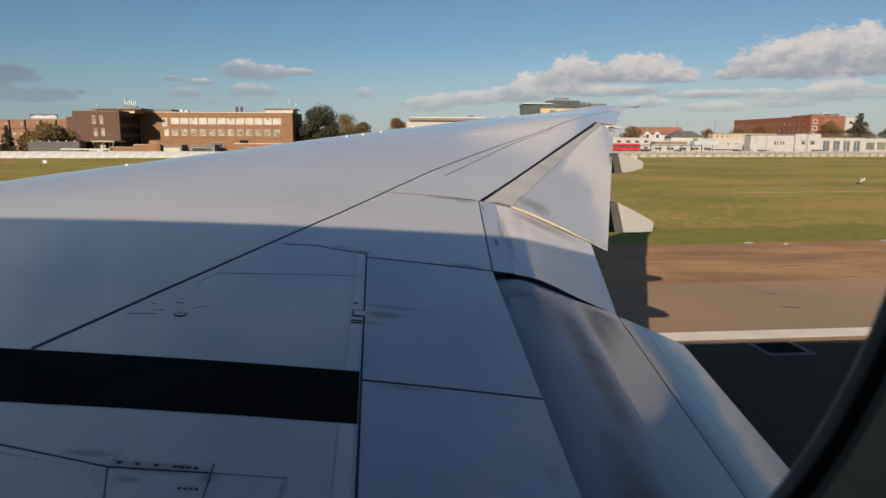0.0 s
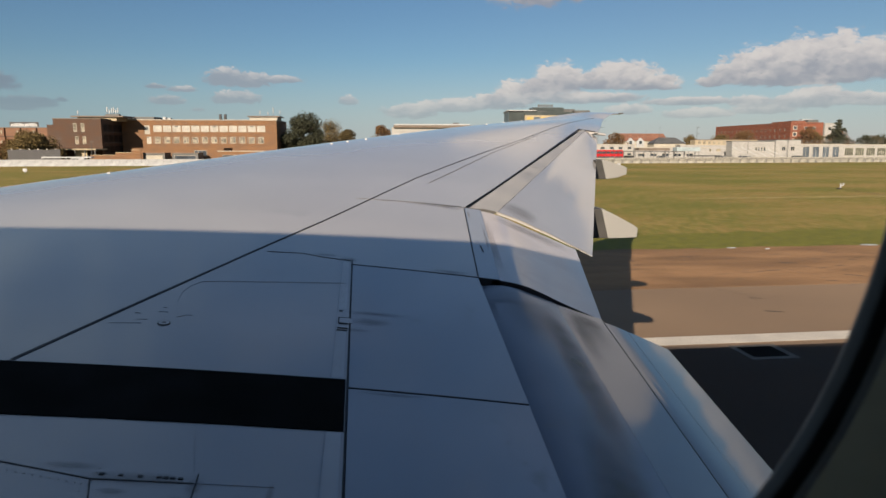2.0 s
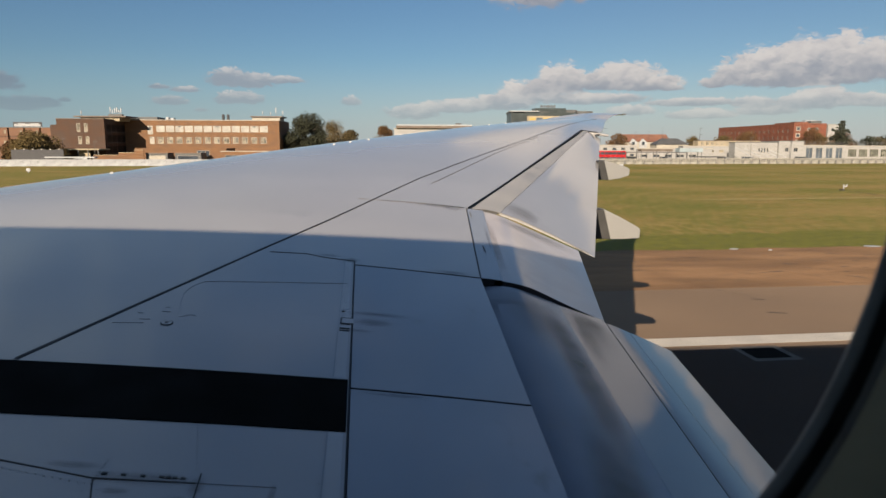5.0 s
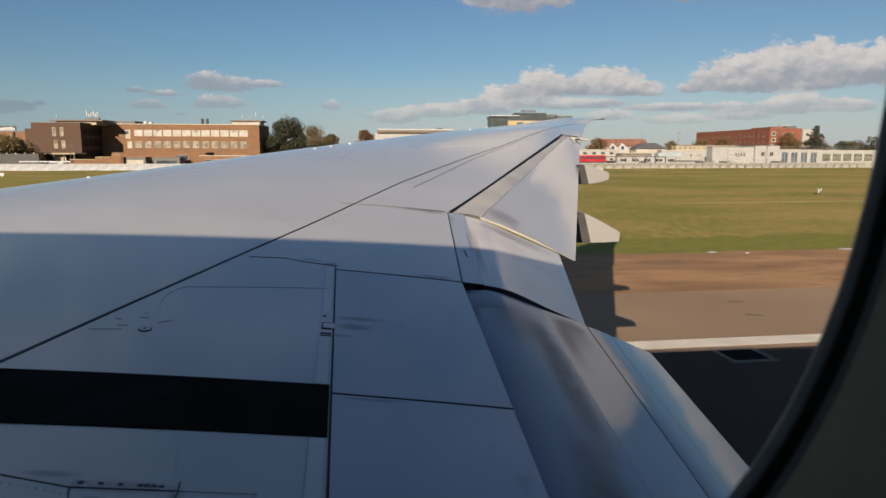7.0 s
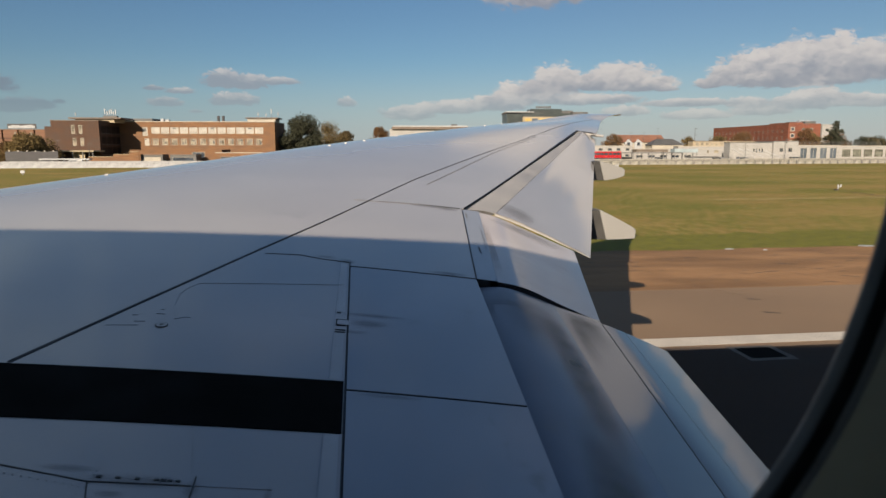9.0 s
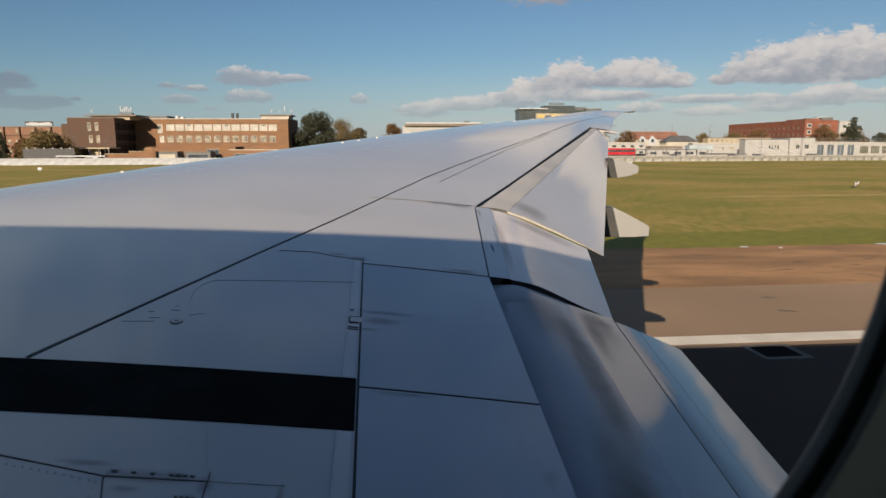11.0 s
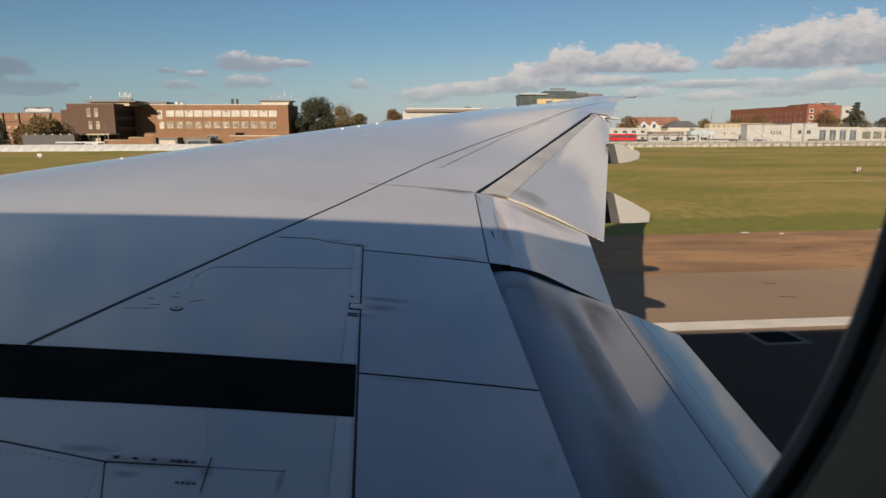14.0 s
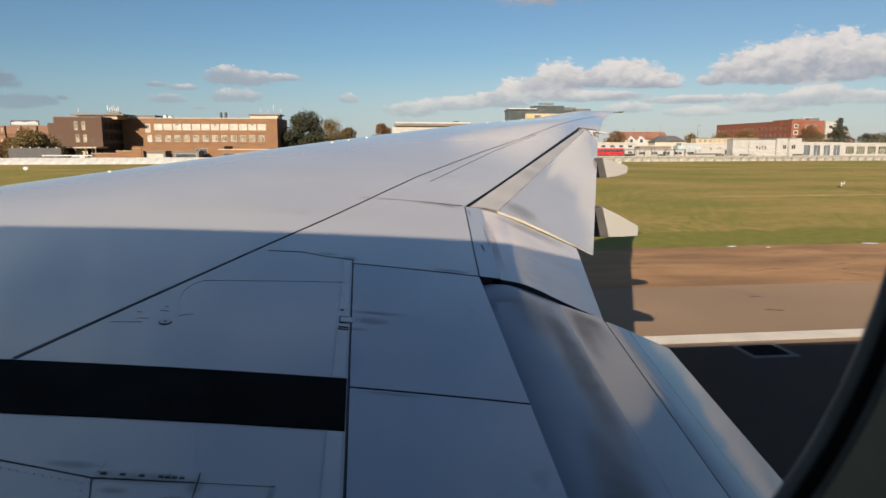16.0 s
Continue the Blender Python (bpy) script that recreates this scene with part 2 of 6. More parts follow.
def smudge_material(name, colour, most, rough):
    """A film of grime, wear or dimmed reflection that fades out towards the edges of the patch that carries it."""
    m = bpy.data.materials.new(name)
    m.use_nodes = True
    n = Nodes(m.node_tree)
    out, mixer, clear, bsdf = [n.add(k) for k in ("ShaderNodeOutputMaterial", "ShaderNodeMixShader", "ShaderNodeBsdfTransparent", "ShaderNodeBsdfPrincipled")]
    bsdf.inputs["Base Color"].default_value = colour
    bsdf.inputs["Roughness"].default_value = rough
    coords = n.add("ShaderNodeTexCoord")
    off = n.vec("SUBTRACT", coords.outputs["Generated"], (0.5, 0.5, 0.5))
    flat = n.vec("MULTIPLY", off, (2.0, 2.0, 0.0))
    fade = n.step(n.vec("LENGTH", flat), 0.15, 1.0, 1.0, 0.0)
    grain = n.step(n.noise(n.vec("MULTIPLY", coords.outputs["Object"], (1.5, 2.5, 1.5)), 2.0, 4.0, 0.55), 0.3, 0.7, 0.62, 1.0)
    n.link(n.math("MULTIPLY", n.math("MULTIPLY", fade, grain), most), mixer.inputs[0])
    n.link(clear.outputs[0], mixer.inputs[1])
    n.link(bsdf.outputs[0], mixer.inputs[2])
    n.link(mixer.outputs[0], out.inputs[0])
    return m


SMUDGE = smudge_material("grime_dimming_smudge", (0.045, 0.042, 0.04, 1), 0.27, 0.7)
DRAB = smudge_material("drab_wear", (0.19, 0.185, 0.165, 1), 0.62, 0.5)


def grass_material():
    """Mown grass, green to straw, mottled from clumps to wide patches."""
    m = bpy.data.materials.new("grass")
    m.use_nodes = True
    n = Nodes(m.node_tree)
    out, bsdf = n.add("ShaderNodeOutputMaterial"), n.add("ShaderNodeBsdfPrincipled")
    n.link(bsdf.outputs[0], out.inputs[0])
    place = n.add("ShaderNodeTexCoord").outputs["Object"]
    wide = n.noise(n.vec("MULTIPLY", place, (0.5, 1.0, 1.0)), 0.055, 3.0, 0.5)
    deep = n.vec("MULTIPLY", place, (1.3, 0.24, 1.0))
    patch, clump, blade = n.noise(n.vec("MULTIPLY", place, (0.5, 0.7, 1.0)), 0.11, 5.0, 0.62), n.noise(deep, 2.2, 8.0, 0.78), n.noise(deep, 3.0, 4.0, 0.75)
    mixed = n.math("MULTIPLY_ADD", n.math("SUBTRACT", clump, 0.5), 1.6, n.math("MULTIPLY_ADD", n.math("SUBTRACT", patch, 0.5), 0.55, n.math("MULTIPLY_ADD", wide, 0.65, 0.175)))
    tint = n.mix(n.step(mixed, 0.36, 0.60), (0.176, 0.182, 0.043), (0.335, 0.245, 0.080))
    tint = n.mix(n.step(mixed, 0.52, 0.76), tint, (0.40, 0.28, 0.115))
    tint = n.mix(n.math("MULTIPLY", n.step(blade, 0.42, 0.66), 0.55), tint, (0.13, 0.105, 0.03))
    tint = n.mix(n.math("MULTIPLY", n.step(patch, 0.50, 0.66), 0.42), tint, (0.31, 0.195, 0.078))
    n.link(tint, bsdf.inputs["Base Color"])
    bsdf.inputs["Roughness"].default_value = 0.95
    bsdf.inputs["Specular IOR Level"].default_value = 0.08
    b = n.add("ShaderNodeBump")
    b.inputs["Strength"].default_value, b.inputs["Distance"].default_value = 0.6, 0.06
    n.link(n.math("ADD", blade, clump), b.inputs["Height"])
    n.link(b.outputs[0], bsdf.inputs["Normal"])
    return m


GRASS = grass_material()
GREEN = surface("fresh_grass", (0.168, 0.166, 0.036), 0.95, 0.0, 0.16, 1.4, 7.0, 0.05, (0.25, 0.195, 0.056), 0.52, spec=0.1)
SHOULDER = surface("shoulder_asphalt", (0.270, 0.188, 0.126), 0.9, 0.0, 0.07, 0.10, 6.0, 0.006, (0.18, 0.128, 0.092), 0.63, stretch=(0.6, 1.2, 1), spec=0.12)
CONCRETE = surface("worn_concrete", (0.31, 0.180, 0.094), 0.9, 0.0, 0.17, 0.22, 6.0, 0.012, (0.17, 0.112, 0.072), 0.56, stretch=(0.5, 1.3, 1), spec=0.12)
ASPHALT = surface("asphalt", (0.056, 0.040, 0.031), 0.95, 0.0, 0.12, 0.3, 12.0, 0.006, spec=0.12)
LINE = surface("line_paint", (0.568, 0.516, 0.447), 0.7, 0.0, 0.06, 0.8, 14.0, 0.002, (0.361, 0.310, 0.258), 0.68)
TAR = surface("tar", (0.040, 0.032, 0.028), 0.8, 0.0, 0.2, 2.0)
IRON = surface("cast_iron", (0.006, 0.006, 0.006), 0.9, 0.0, 0.2, 8.0, spec=0.05)
COLLAR = surface("collar_concrete", (0.11, 0.10, 0.088), 0.9, 0.0, 0.12, 1.5, 9.0)
BEAD_INNER = surface("inner_bead", (0.40, 0.39, 0.36), 0.5, 0.0, 0.05, 30.0)
BRICK = surface("brown_brick", (0.178, 0.092, 0.045), 0.9, 0.0, 0.13, 0.25, 5.0, 0.01, stretch=(1, 1, 3))
BRICK_DARK = surface("dark_brick", (0.074, 0.039, 0.024), 0.9, 0.0, 0.13, 0.25, 5.0, 0.01, stretch=(1, 1, 3))
BRICK_HOTEL = surface("hotel_brick", (0.175, 0.090, 0.055), 0.9, 0.0, 0.13, 0.25, 5.0, 0.01, stretch=(1, 1, 3))
BRICK_RED = surface("red_brick", (0.19, 0.064, 0.038), 0.9, 0.0, 0.15, 0.2, 4.0, 0.01, stretch=(1, 1, 3))
SHED_WHITE = surface("shed_white", (0.325, 0.317, 0.308), 0.7, 0.0, 0.06, 0.3, 2.0, 0.0, (0.31, 0.295, 0.27), 0.62, stretch=(1, 1, 2.5))
DIM_PANE = surface("dim_pane", (0.085, 0.048, 0.036), 0.5, 0.0, 0.2, 0.4, 2.0)
ROOF = surface("roof_felt", (0.158, 0.126, 0.103), 0.9, 0.0, 0.12, 0.4, 5.0)
TILE = surface("clay_roof", (0.225, 0.105, 0.068), 0.85, 0.0, 0.12, 0.5, 4.0, 0.01)
BLIND = surface("window_blind", (0.36, 0.338, 0.30), 0.4, 0.0, 0.10, 0.4, 2.0)
GLASS = surface("window_glass", (0.05, 0.06, 0.075), 0.06, 0.0, 0.2, 0.3, 2.0)
GREEN_GLASS = surface("greenish_glass", (0.10, 0.105, 0.085), 0.25, 0.0, 0.25, 0.5, 2.0)
BLUE_GLASS = surface("tinted_glass", (0.095, 0.115, 0.14), 0.08, 0.0, 0.15, 0.3, 2.0)
CREAM = surface("cream_render", (0.39, 0.358, 0.305), 0.8, 0.0, 0.07, 0.4, 4.0)
SHADED_PANE = surface("shaded_pane", (0.022, 0.018, 0.016), 0.6, 0.0, 0.1, 0.5, spec=0.1)
SLATE = surface("slate_sheet", (0.066, 0.064, 0.068), 0.8, 0.0, 0.14, 0.5, 3.0)
TAN = surface("tan_panel", (0.363, 0.300, 0.205), 0.8, 0.0, 0.08, 0.4, 4.0)
YELLOW = surface("yellow_panel", (0.474, 0.348, 0.103), 0.6, 0.0, 0.10, 0.2, 2.0)
GREY = surface("grey_cladding", (0.095, 0.094, 0.094), 0.6, 0.0, 0.10, 0.3, 3.0)
TEAL = surface("dark_cladding", (0.05, 0.06, 0.06), 0.35, 0.0, 0.12, 0.2, 2.0)
STEEL = surface("grey_steel", (0.237, 0.237, 0.245), 0.5, 0.5, 0.08, 1.0)
RED = surface("bus_red", (0.395, 0.017, 0.022), 0.25, 0.0, 0.06, 0.6, 3.0, coat=0.5)
TYRE = surface("tyre", (0.02, 0.02, 0.02), 0.8, 0.0, 0.1, 2.0)
BARRIER_TAN = surface("stained_concrete", (0.29, 0.275, 0.24), 0.85, 0.0, 0.16, 0.6, 5.0, 0.01, (0.22, 0.21, 0.18), 0.58)
BARRIER = surface("barrier_concrete", (0.33, 0.335, 0.348), 0.85, 0.0, 0.14, 0.6, 5.0, 0.01, (0.300, 0.292, 0.276), 0.6)
LEAF_DARK = surface("leaf_dark", (0.034, 0.036, 0.018), 0.8, 0.0, 0.2, 0.4, 3.0, island=0.4)
PALE_GLASS = surface("curtained_glass", (0.237, 0.205, 0.150), 0.3, 0.0, 0.3, 0.5, 3.0)
LEAF_OLIVE = surface("leaf_olive", (0.115, 0.079, 0.026), 0.8, 0.0, 0.2, 0.4, 3.0, island=0.4)
LEAF_BROWN = surface("leaf_brown", (0.079, 0.059, 0.025), 0.8, 0.0, 0.2, 0.4, 3.0, island=0.4)
LEAF_GOLD = surface("leaf_autumn", (0.118, 0.062, 0.022), 0.8, 0.0, 0.2, 0.4, 3.0, island=0.4)
BARK = surface("bark", (0.079, 0.059, 0.043), 0.95, 0.0, 0.2, 1.0, 9.0, 0.01)
RUBBER = surface("window_gasket", (0.006, 0.006, 0.006), 0.55, 0.0, 0.1, 30.0)
BEAD = surface("window_bead", (0.034, 0.032, 0.029), 0.5, 0.0, 0.05, 30.0)
LINING = surface("cabin_lining", (0.42, 0.37, 0.24), 0.6, 0.0, 0.05, 20.0, 200.0, 0.0003)

# ---------------------------------------------------------------- building blocks


def mesh_of(name, verts, faces, material, smooth=False):
    me = bpy.data.meshes.new(name)
    me.from_pydata(verts, [], faces)
    for m in material if isinstance(material, (list, tuple)) else (material,):
        me.materials.append(m)
    if smooth:
        me.polygons.foreach_set("use_smooth", [True] * len(me.polygons))
    me.update()
    return me


def piece(name, verts, faces, material, parent=None, label="", smooth=False):
    """One mesh object, under a thing where a parent is given."""
    ob = new(name, mesh_of(name, verts, faces, material, smooth))
    ob.parent = parent
    return tagged(ob, label) if label else ob


def part(name, bm, material, parent=None, label="", smooth=False):
    me = bpy.data.meshes.new(name)
    bm.normal_update()
    bm.to_mesh(me)
    bm.free()
    me.materials.append(material)
    if smooth:
        me.polygons.foreach_set("use_smooth", [True] * len(me.polygons))
    ob = new(name, me)
    ob.parent = parent
    return tagged(ob, label) if label else ob


def thing(name, x, y, z, label, category, group="", turn=0.0, kind=""):
    ob = new(name)
    ob.empty_display_size = 0.2
    ob.matrix_basis = pose(x, y, z, 0, 0, turn)
    return tagged(ob, label, category, group, kind)


def add_box(bm, x0, x1, y0, y1, z0, z1, bevel=0.0, m=None):
    made = bmesh.ops.create_cube(bm, size=1.0)["verts"]
    mid = Matrix.Translation(((x0 + x1) / 2, (y0 + y1) / 2, (z0 + z1) / 2)) @ Matrix.Diagonal((x1 - x0, y1 - y0, z1 - z0, 1))
    bmesh.ops.transform(bm, matrix=(m or Matrix()) @ mid, verts=made)
    if bevel:
        edges = {e for v in made for e in v.link_edges}
        bmesh.ops.bevel(bm, geom=list(edges), offset=bevel, segments=2, affect="EDGES")


def block(name, x0, x1, y0, y1, z0, z1, material, parent=None, label="", bevel=0.0):
    bm = bmesh.new()
    add_box(bm, x0, x1, y0, y1, z0, z1, bevel)
    return part(name, bm, material, parent, label)


def add_rod(bm, a, b, r0, r1=None, seg=8):
    a, b = Vector(a), Vector(b)
    made = bmesh.ops.create_cone(bm, cap_ends=True, segments=seg, radius1=r0, radius2=r0 if r1 is None else r1, depth=(b - a).length)["verts"]
    turn = (b - a).to_track_quat("Z", "Y").to_matrix().to_4x4()
    bmesh.ops.transform(bm, matrix=Matrix.Translation((a + b) / 2) @ turn, verts=made)


def rod(name, a, b, r0, material, parent=None, r1=None, seg=8, label=""):
    bm = bmesh.new()
    add_rod(bm, a, b, r0, r1, seg)
    return part(name, bm, material, parent, label, smooth=False)


# ---------------------------------------------------------------- airfield ground
FIELD = radians(3.6)


def field(u, v, z=0.0):
    """From metres along the taxiway's edge and away from it to the world."""
    return (u * math.cos(FIELD) - v * math.sin(FIELD), u * math.sin(FIELD) + v * math.cos(FIELD), z)


def strip(name, u0, u1, v0, v1, top, material, label, category, nu=1, nv=1, wobble=0.0, low=-0.3):
    """A slab of paving along the taxiway, with an optional uneven far edge."""
    verts, faces = [], []
    for i in range(nu + 1):
        u = u0 + (u1 - u0) * i / nu
        far = v1 + (noise.noise((u * 0.35, v1, 0.0)) + 0.5 * noise.noise((u * 1.7, v1, 3.0))) * wobble
        verts += [field(u, v0, top), field(u, far, top), field(u, far, low), field(u, v0, low)]
    for i in range(nu):
        for k in range(4):
            a, b = 4 * i + k, 4 * i + (k + 1) % 4
            faces.append((a, b, b + 4, a + 4))
    faces += [(3, 2, 1, 0), tuple(4 * nu + k for k in range(4))]
    ob = piece(name, verts, faces, material)
    return tagged(ob, label, category, kind="structure")


def make_ground():
    rings, verts, faces = [0, 30, 60, 120, 240, 480, 1000, 2200, 4600], [], []
    for r in rings[1:]:
        for k in range(48):
            a = 2 * math.pi * k / 48
            verts.append((r * math.cos(a), 60 + r * math.sin(a), -0.02))
    verts.append((0, 60, -0.02))
    for k in range(48):
        faces.append((len(verts) - 1, k, (k + 1) % 48))
        for i in range(len(rings) - 2):
            a, b = i * 48 + k, i * 48 + (k + 1) % 48
            faces.append((a, a + 48, b + 48, b))
    tagged(piece("ground", verts, faces, GRASS), "flat airfield grass, worn olive green and straw", "ground", kind="structure")
    strip("taxiway", -240, 240, -60, 18.2, 0.012, ASPHALT, "dark asphalt taxiway under the aircraft", "taxiway")
    strip("shoulder", -240, 240, 18.2, 26.35, 0.012, SHOULDER, "smooth brownish asphalt taxiway shoulder", "pavement")
    strip("pavement", -240, 240, 26.35, 36.7, 0.016, CONCRETE, "worn orange-brown paved margin with cracks", "pavement", nu=600, wobble=0.55)
    strip("grass_verge", -240, 240, 36.2, 43.5, 0.008, GREEN, "greener strip of grass beside the paving", "grass", nu=500, wobble=1.6)
    strip("edge_line", -240, 240, 18.58, 19.42, 0.017, LINE, "broad off-white painted taxiway edge line", "road marking", low=0.0)


make_ground()

# ---------------------------------------------------------------- the aircraft
AFT_HINGE = ((-0.27, 2.6), (-0.48, 6.34))


def x_lead(y):
    return -13.8 + 0.752 * y + (0.078 * (y - 23.0) ** 2 if y > 23 else 0.0)


def ease(t):
    t = max(0.0, min(1.0, t))
    return t * t * (3 - 2 * t)


def x_trail(y):
    rake = 0.36 * ease((y - 18.8) / 6.2) - 0.10 * ease((y - 26.0) / 2.4)
    return 1.75 - rake + 0.40 * math.log(1 + math.exp((y - 9.4) * 1.2)) / 1.2 + (0.012 * (y - 23.0) ** 2 if y > 23 else 0.0)


def z_top(x, y):
    """Height of the wing's upper skin."""
    chord = max(x_trail(y) - x_lead(y), 0.3)
    u = (x - x_lead(y)) / chord
    u = max(u, -0.2)
    fall = (u - 0.33) ** 2 / 9.0 if u > 0.33 else (0.042 + 0.048 * min(1.0, max(0.0, (y - 10.0) / 6.0))) * ((0.33 - u) / 0.33) ** 2.6
    bend = 0.0045 * (y - 18.0) ** 2 if y > 18 else 0.0
    sag = 0.13 * ease((y - 13.0) / 9.0) * (1 - ease((y - 23.0) / 3.5)) * ease((0.75 - u) / 0.42)
    bend += sag - 0.13 * ease((y - 23.5) / 3.5)
    return 4.135 + 0.1255 * y - bend + chord * (0.022 - fall)


def wing_block(verts, faces, y0, y1, aft, ny, nx=26):
    """Adds a closed length of wing between two stations, from the leading edge to the line aft(y)."""
    row = 2 * nx + 2
    base = len(verts)
    ends = []
    for j in range(ny + 1):
        y = y0 + (y1 - y0) * j / ny
        lead, back, chord = x_lead(y), aft(y), max(x_trail(y) - x_lead(y), 0.3)
        up, low = [], []
        for i in range(nx + 1):
            s = (i / nx) ** 1.5
            x = lead + (back - lead) * s
            u = max(0.0, min(1.0, (x - lead) / chord))
            z = z_top(x, y)
            depth = chord * 0.42 * u ** 0.55 * (1 - u) * 0.55 + (0.035 + 0.012 * chord * min(1, u * 8)) * (1 - 0.8 * u ** 8)
            up.append((x, y, z))
            low.append((x, y, z - depth))
        verts += low[::-1] + up
        ends.append((low, up))
    for j in range(ny):
        for i in range(row - 1):
            a = base + j * row + i
            faces.append((a, a + 1, a + row + 1, a + row))
    # rear face and end caps on their own corners, so that their shading stays apart
    for j in range(ny):
        k = len(verts)
        verts += [ends[j][1][-1], ends[j][0][-1], ends[j + 1][0][-1], ends[j + 1][1][-1]]
        faces.append((k, k + 1, k + 2, k + 3))
    for low, up in (ends[0], ends[-1]):
        k = len(verts)
        verts += low[::-1] + up
        faces.append(tuple(range(k, k + row)))


def over_wing(x, y, lift):
    return (x, y, z_top(x, y) + lift)


def sheet_solid(name, top, thick, material, parent, label="", smooth=True, side=None):
    """A solid under a grid of top points (rows of equal length): the top is one smooth sheet, sides and underside are apart from it.
    thick(i, n): depth below the i-th of n points of a row."""
    verts, faces = [], []
    rows, n = len(top), len(top[0])
    low = [[(p[0], p[1], p[2] - thick(i, n)) for i, p in enumerate(r)] for r in top]
    for grid, flip in ((top, False), (low, True)):
        base = len(verts)
        for r in grid:
            verts += [tuple(p) for p in r]
        for j in range(rows - 1):
            for i in range(n - 1):
                q = base + j * n + i
                f = (q, q + 1, q + n + 1, q + n)
                faces.append(f[::-1] if flip else f)
    rim = [(0, i) for i in range(n)] + [(j, n - 1) for j in range(1, rows)] + [(rows - 1, i) for i in range(n - 2, -1, -1)] + [(j, 0) for j in range(rows - 2, 0, -1)]
    for (j, i), (k, m) in zip(rim, rim[1:] + rim[:1]):
        base = len(verts)
        verts += [tuple(top[j][i]), tuple(low[j][i]), low[k][m], tuple(top[k][m])]
        faces.append((base, base + 1, base + 2, base + 3))
    ob = piece(name, verts, faces, [material, side or material], parent, label, smooth)
    for poly in list(ob.data.polygons)[-len(rim):]:
        poly.material_index = 1
    return ob


def panel(name, corners, lift, thick, material, parent, label="", nx=10, ny=10, droop=None, rim=0.004, side=None):
    """A skin panel between four plan corners (front inner, front outer, back outer, back inner), bent to the wing, with a rounded rim."""
    a, b, c, d = [Vector(p) for p in corners]
    height = droop or z_top
    edge = 0.012

    def ticks(n, length):
        e = edge / length
        return [0.0, e, 1.6 * e] + [e + (1 - 2 * e) * k / n for k in range(1, n)] + [1 - 1.6 * e, 1 - e, 1.0]

    ss, ts = ticks(nx, (d - a).length), ticks(ny, (b - a).length)
    top = []
    for t in ts:
        row = []
        for q in ss:
            p = a.lerp(d, q).lerp(b.lerp(c, q), t)
            drop = rim if q in (0.0, 1.0) or t in (0.0, 1.0) else 0.0
            row.append((p.x, p.y, height(p.x, p.y) + lift - drop))
        top.append(row)
    return sheet_solid(name, top, lambda i, n: thick, material, parent, label, side=side)


def seam(name, points, width, material, parent, lift=0.004, label="", step=0.25):
    """A thin sealed joint that follows the wing's skin along a line in plan."""
    verts, faces = [], []
    path = []
    for (xa, ya), (xb, yb) in zip(points, points[1:]):
        k = max(1, int(math.hypot(xb - xa, yb - ya) / step))
        path += [Vector((xa + (xb - xa) * i / k, ya + (yb - ya) * i / k)) for i in range(k)]
    path.append(Vector(points[-1]))
    first, last = width if isinstance(width, tuple) else (width, width)
    for i, p in enumerate(path):
        way = (path[min(i + 1, len(path) - 1)] - path[max(i - 1, 0)]).normalized()
        side = Vector((-way.y, way.x)) * (first + (last - first) * i / (len(path) - 1)) / 2
        for q in (p - side, p + side):
            verts += [over_wing(q.x, q.y, lift), over_wing(q.x, q.y, lift - 0.02)]
    for i in range(len(path) - 1):
        k = 4 * i
        faces += [(k, k + 2, k + 6, k + 4), (k, k + 4, k + 5, k + 1), (k + 2, k + 3, k + 7, k + 6)]
    return piece(name, verts, faces, material, parent, label)


def loft(name, sections, material, parent, label="", thick=0.05, side=None):
    """A solid flap: sections are lists of points over its top, from front to back, one list a station."""
    def depth(i, n):
        return 0.008 + thick * math.sin(math.pi * (0.25 + 0.75 * i / (n - 1))) * (1 - 0.3 * i / (n - 1)) if i < n - 1 else 0.008
    return sheet_solid(name, sections, depth, material, parent, label, side=side)


def curve_between(inner, outer, stations, samples):
    """Stations of a flap's top between an inner and an outer profile, each resampled smoothly."""
    def along(points):
        out = []
        for k in range(samples + 1):
            t = k / samples * (len(points) - 1)
            i = min(int(t), len(points) - 2)
            f = t - i
            p0, p1, p2, p3 = [Vector(points[min(max(i + o, 0), len(points) - 1)]) for o in (-1, 0, 1, 2)]
            out.append(0.5 * (2 * p1 + (p2 - p0) * f + (2 * p0 - 5 * p1 + 4 * p2 - p3) * f * f + (3 * p1 - p0 - 3 * p2 + p3) * f ** 3))
        return out
    a, b = along(inner), along(outer)
    return [[p.lerp(q, j / stations) for p, q in zip(a, b)] for j in range(stations + 1)]


airliner = thing("airliner", 0, 0, 0, "large white airliner with grey wing, flaps lowered, parked on the taxiway", "aircraft")


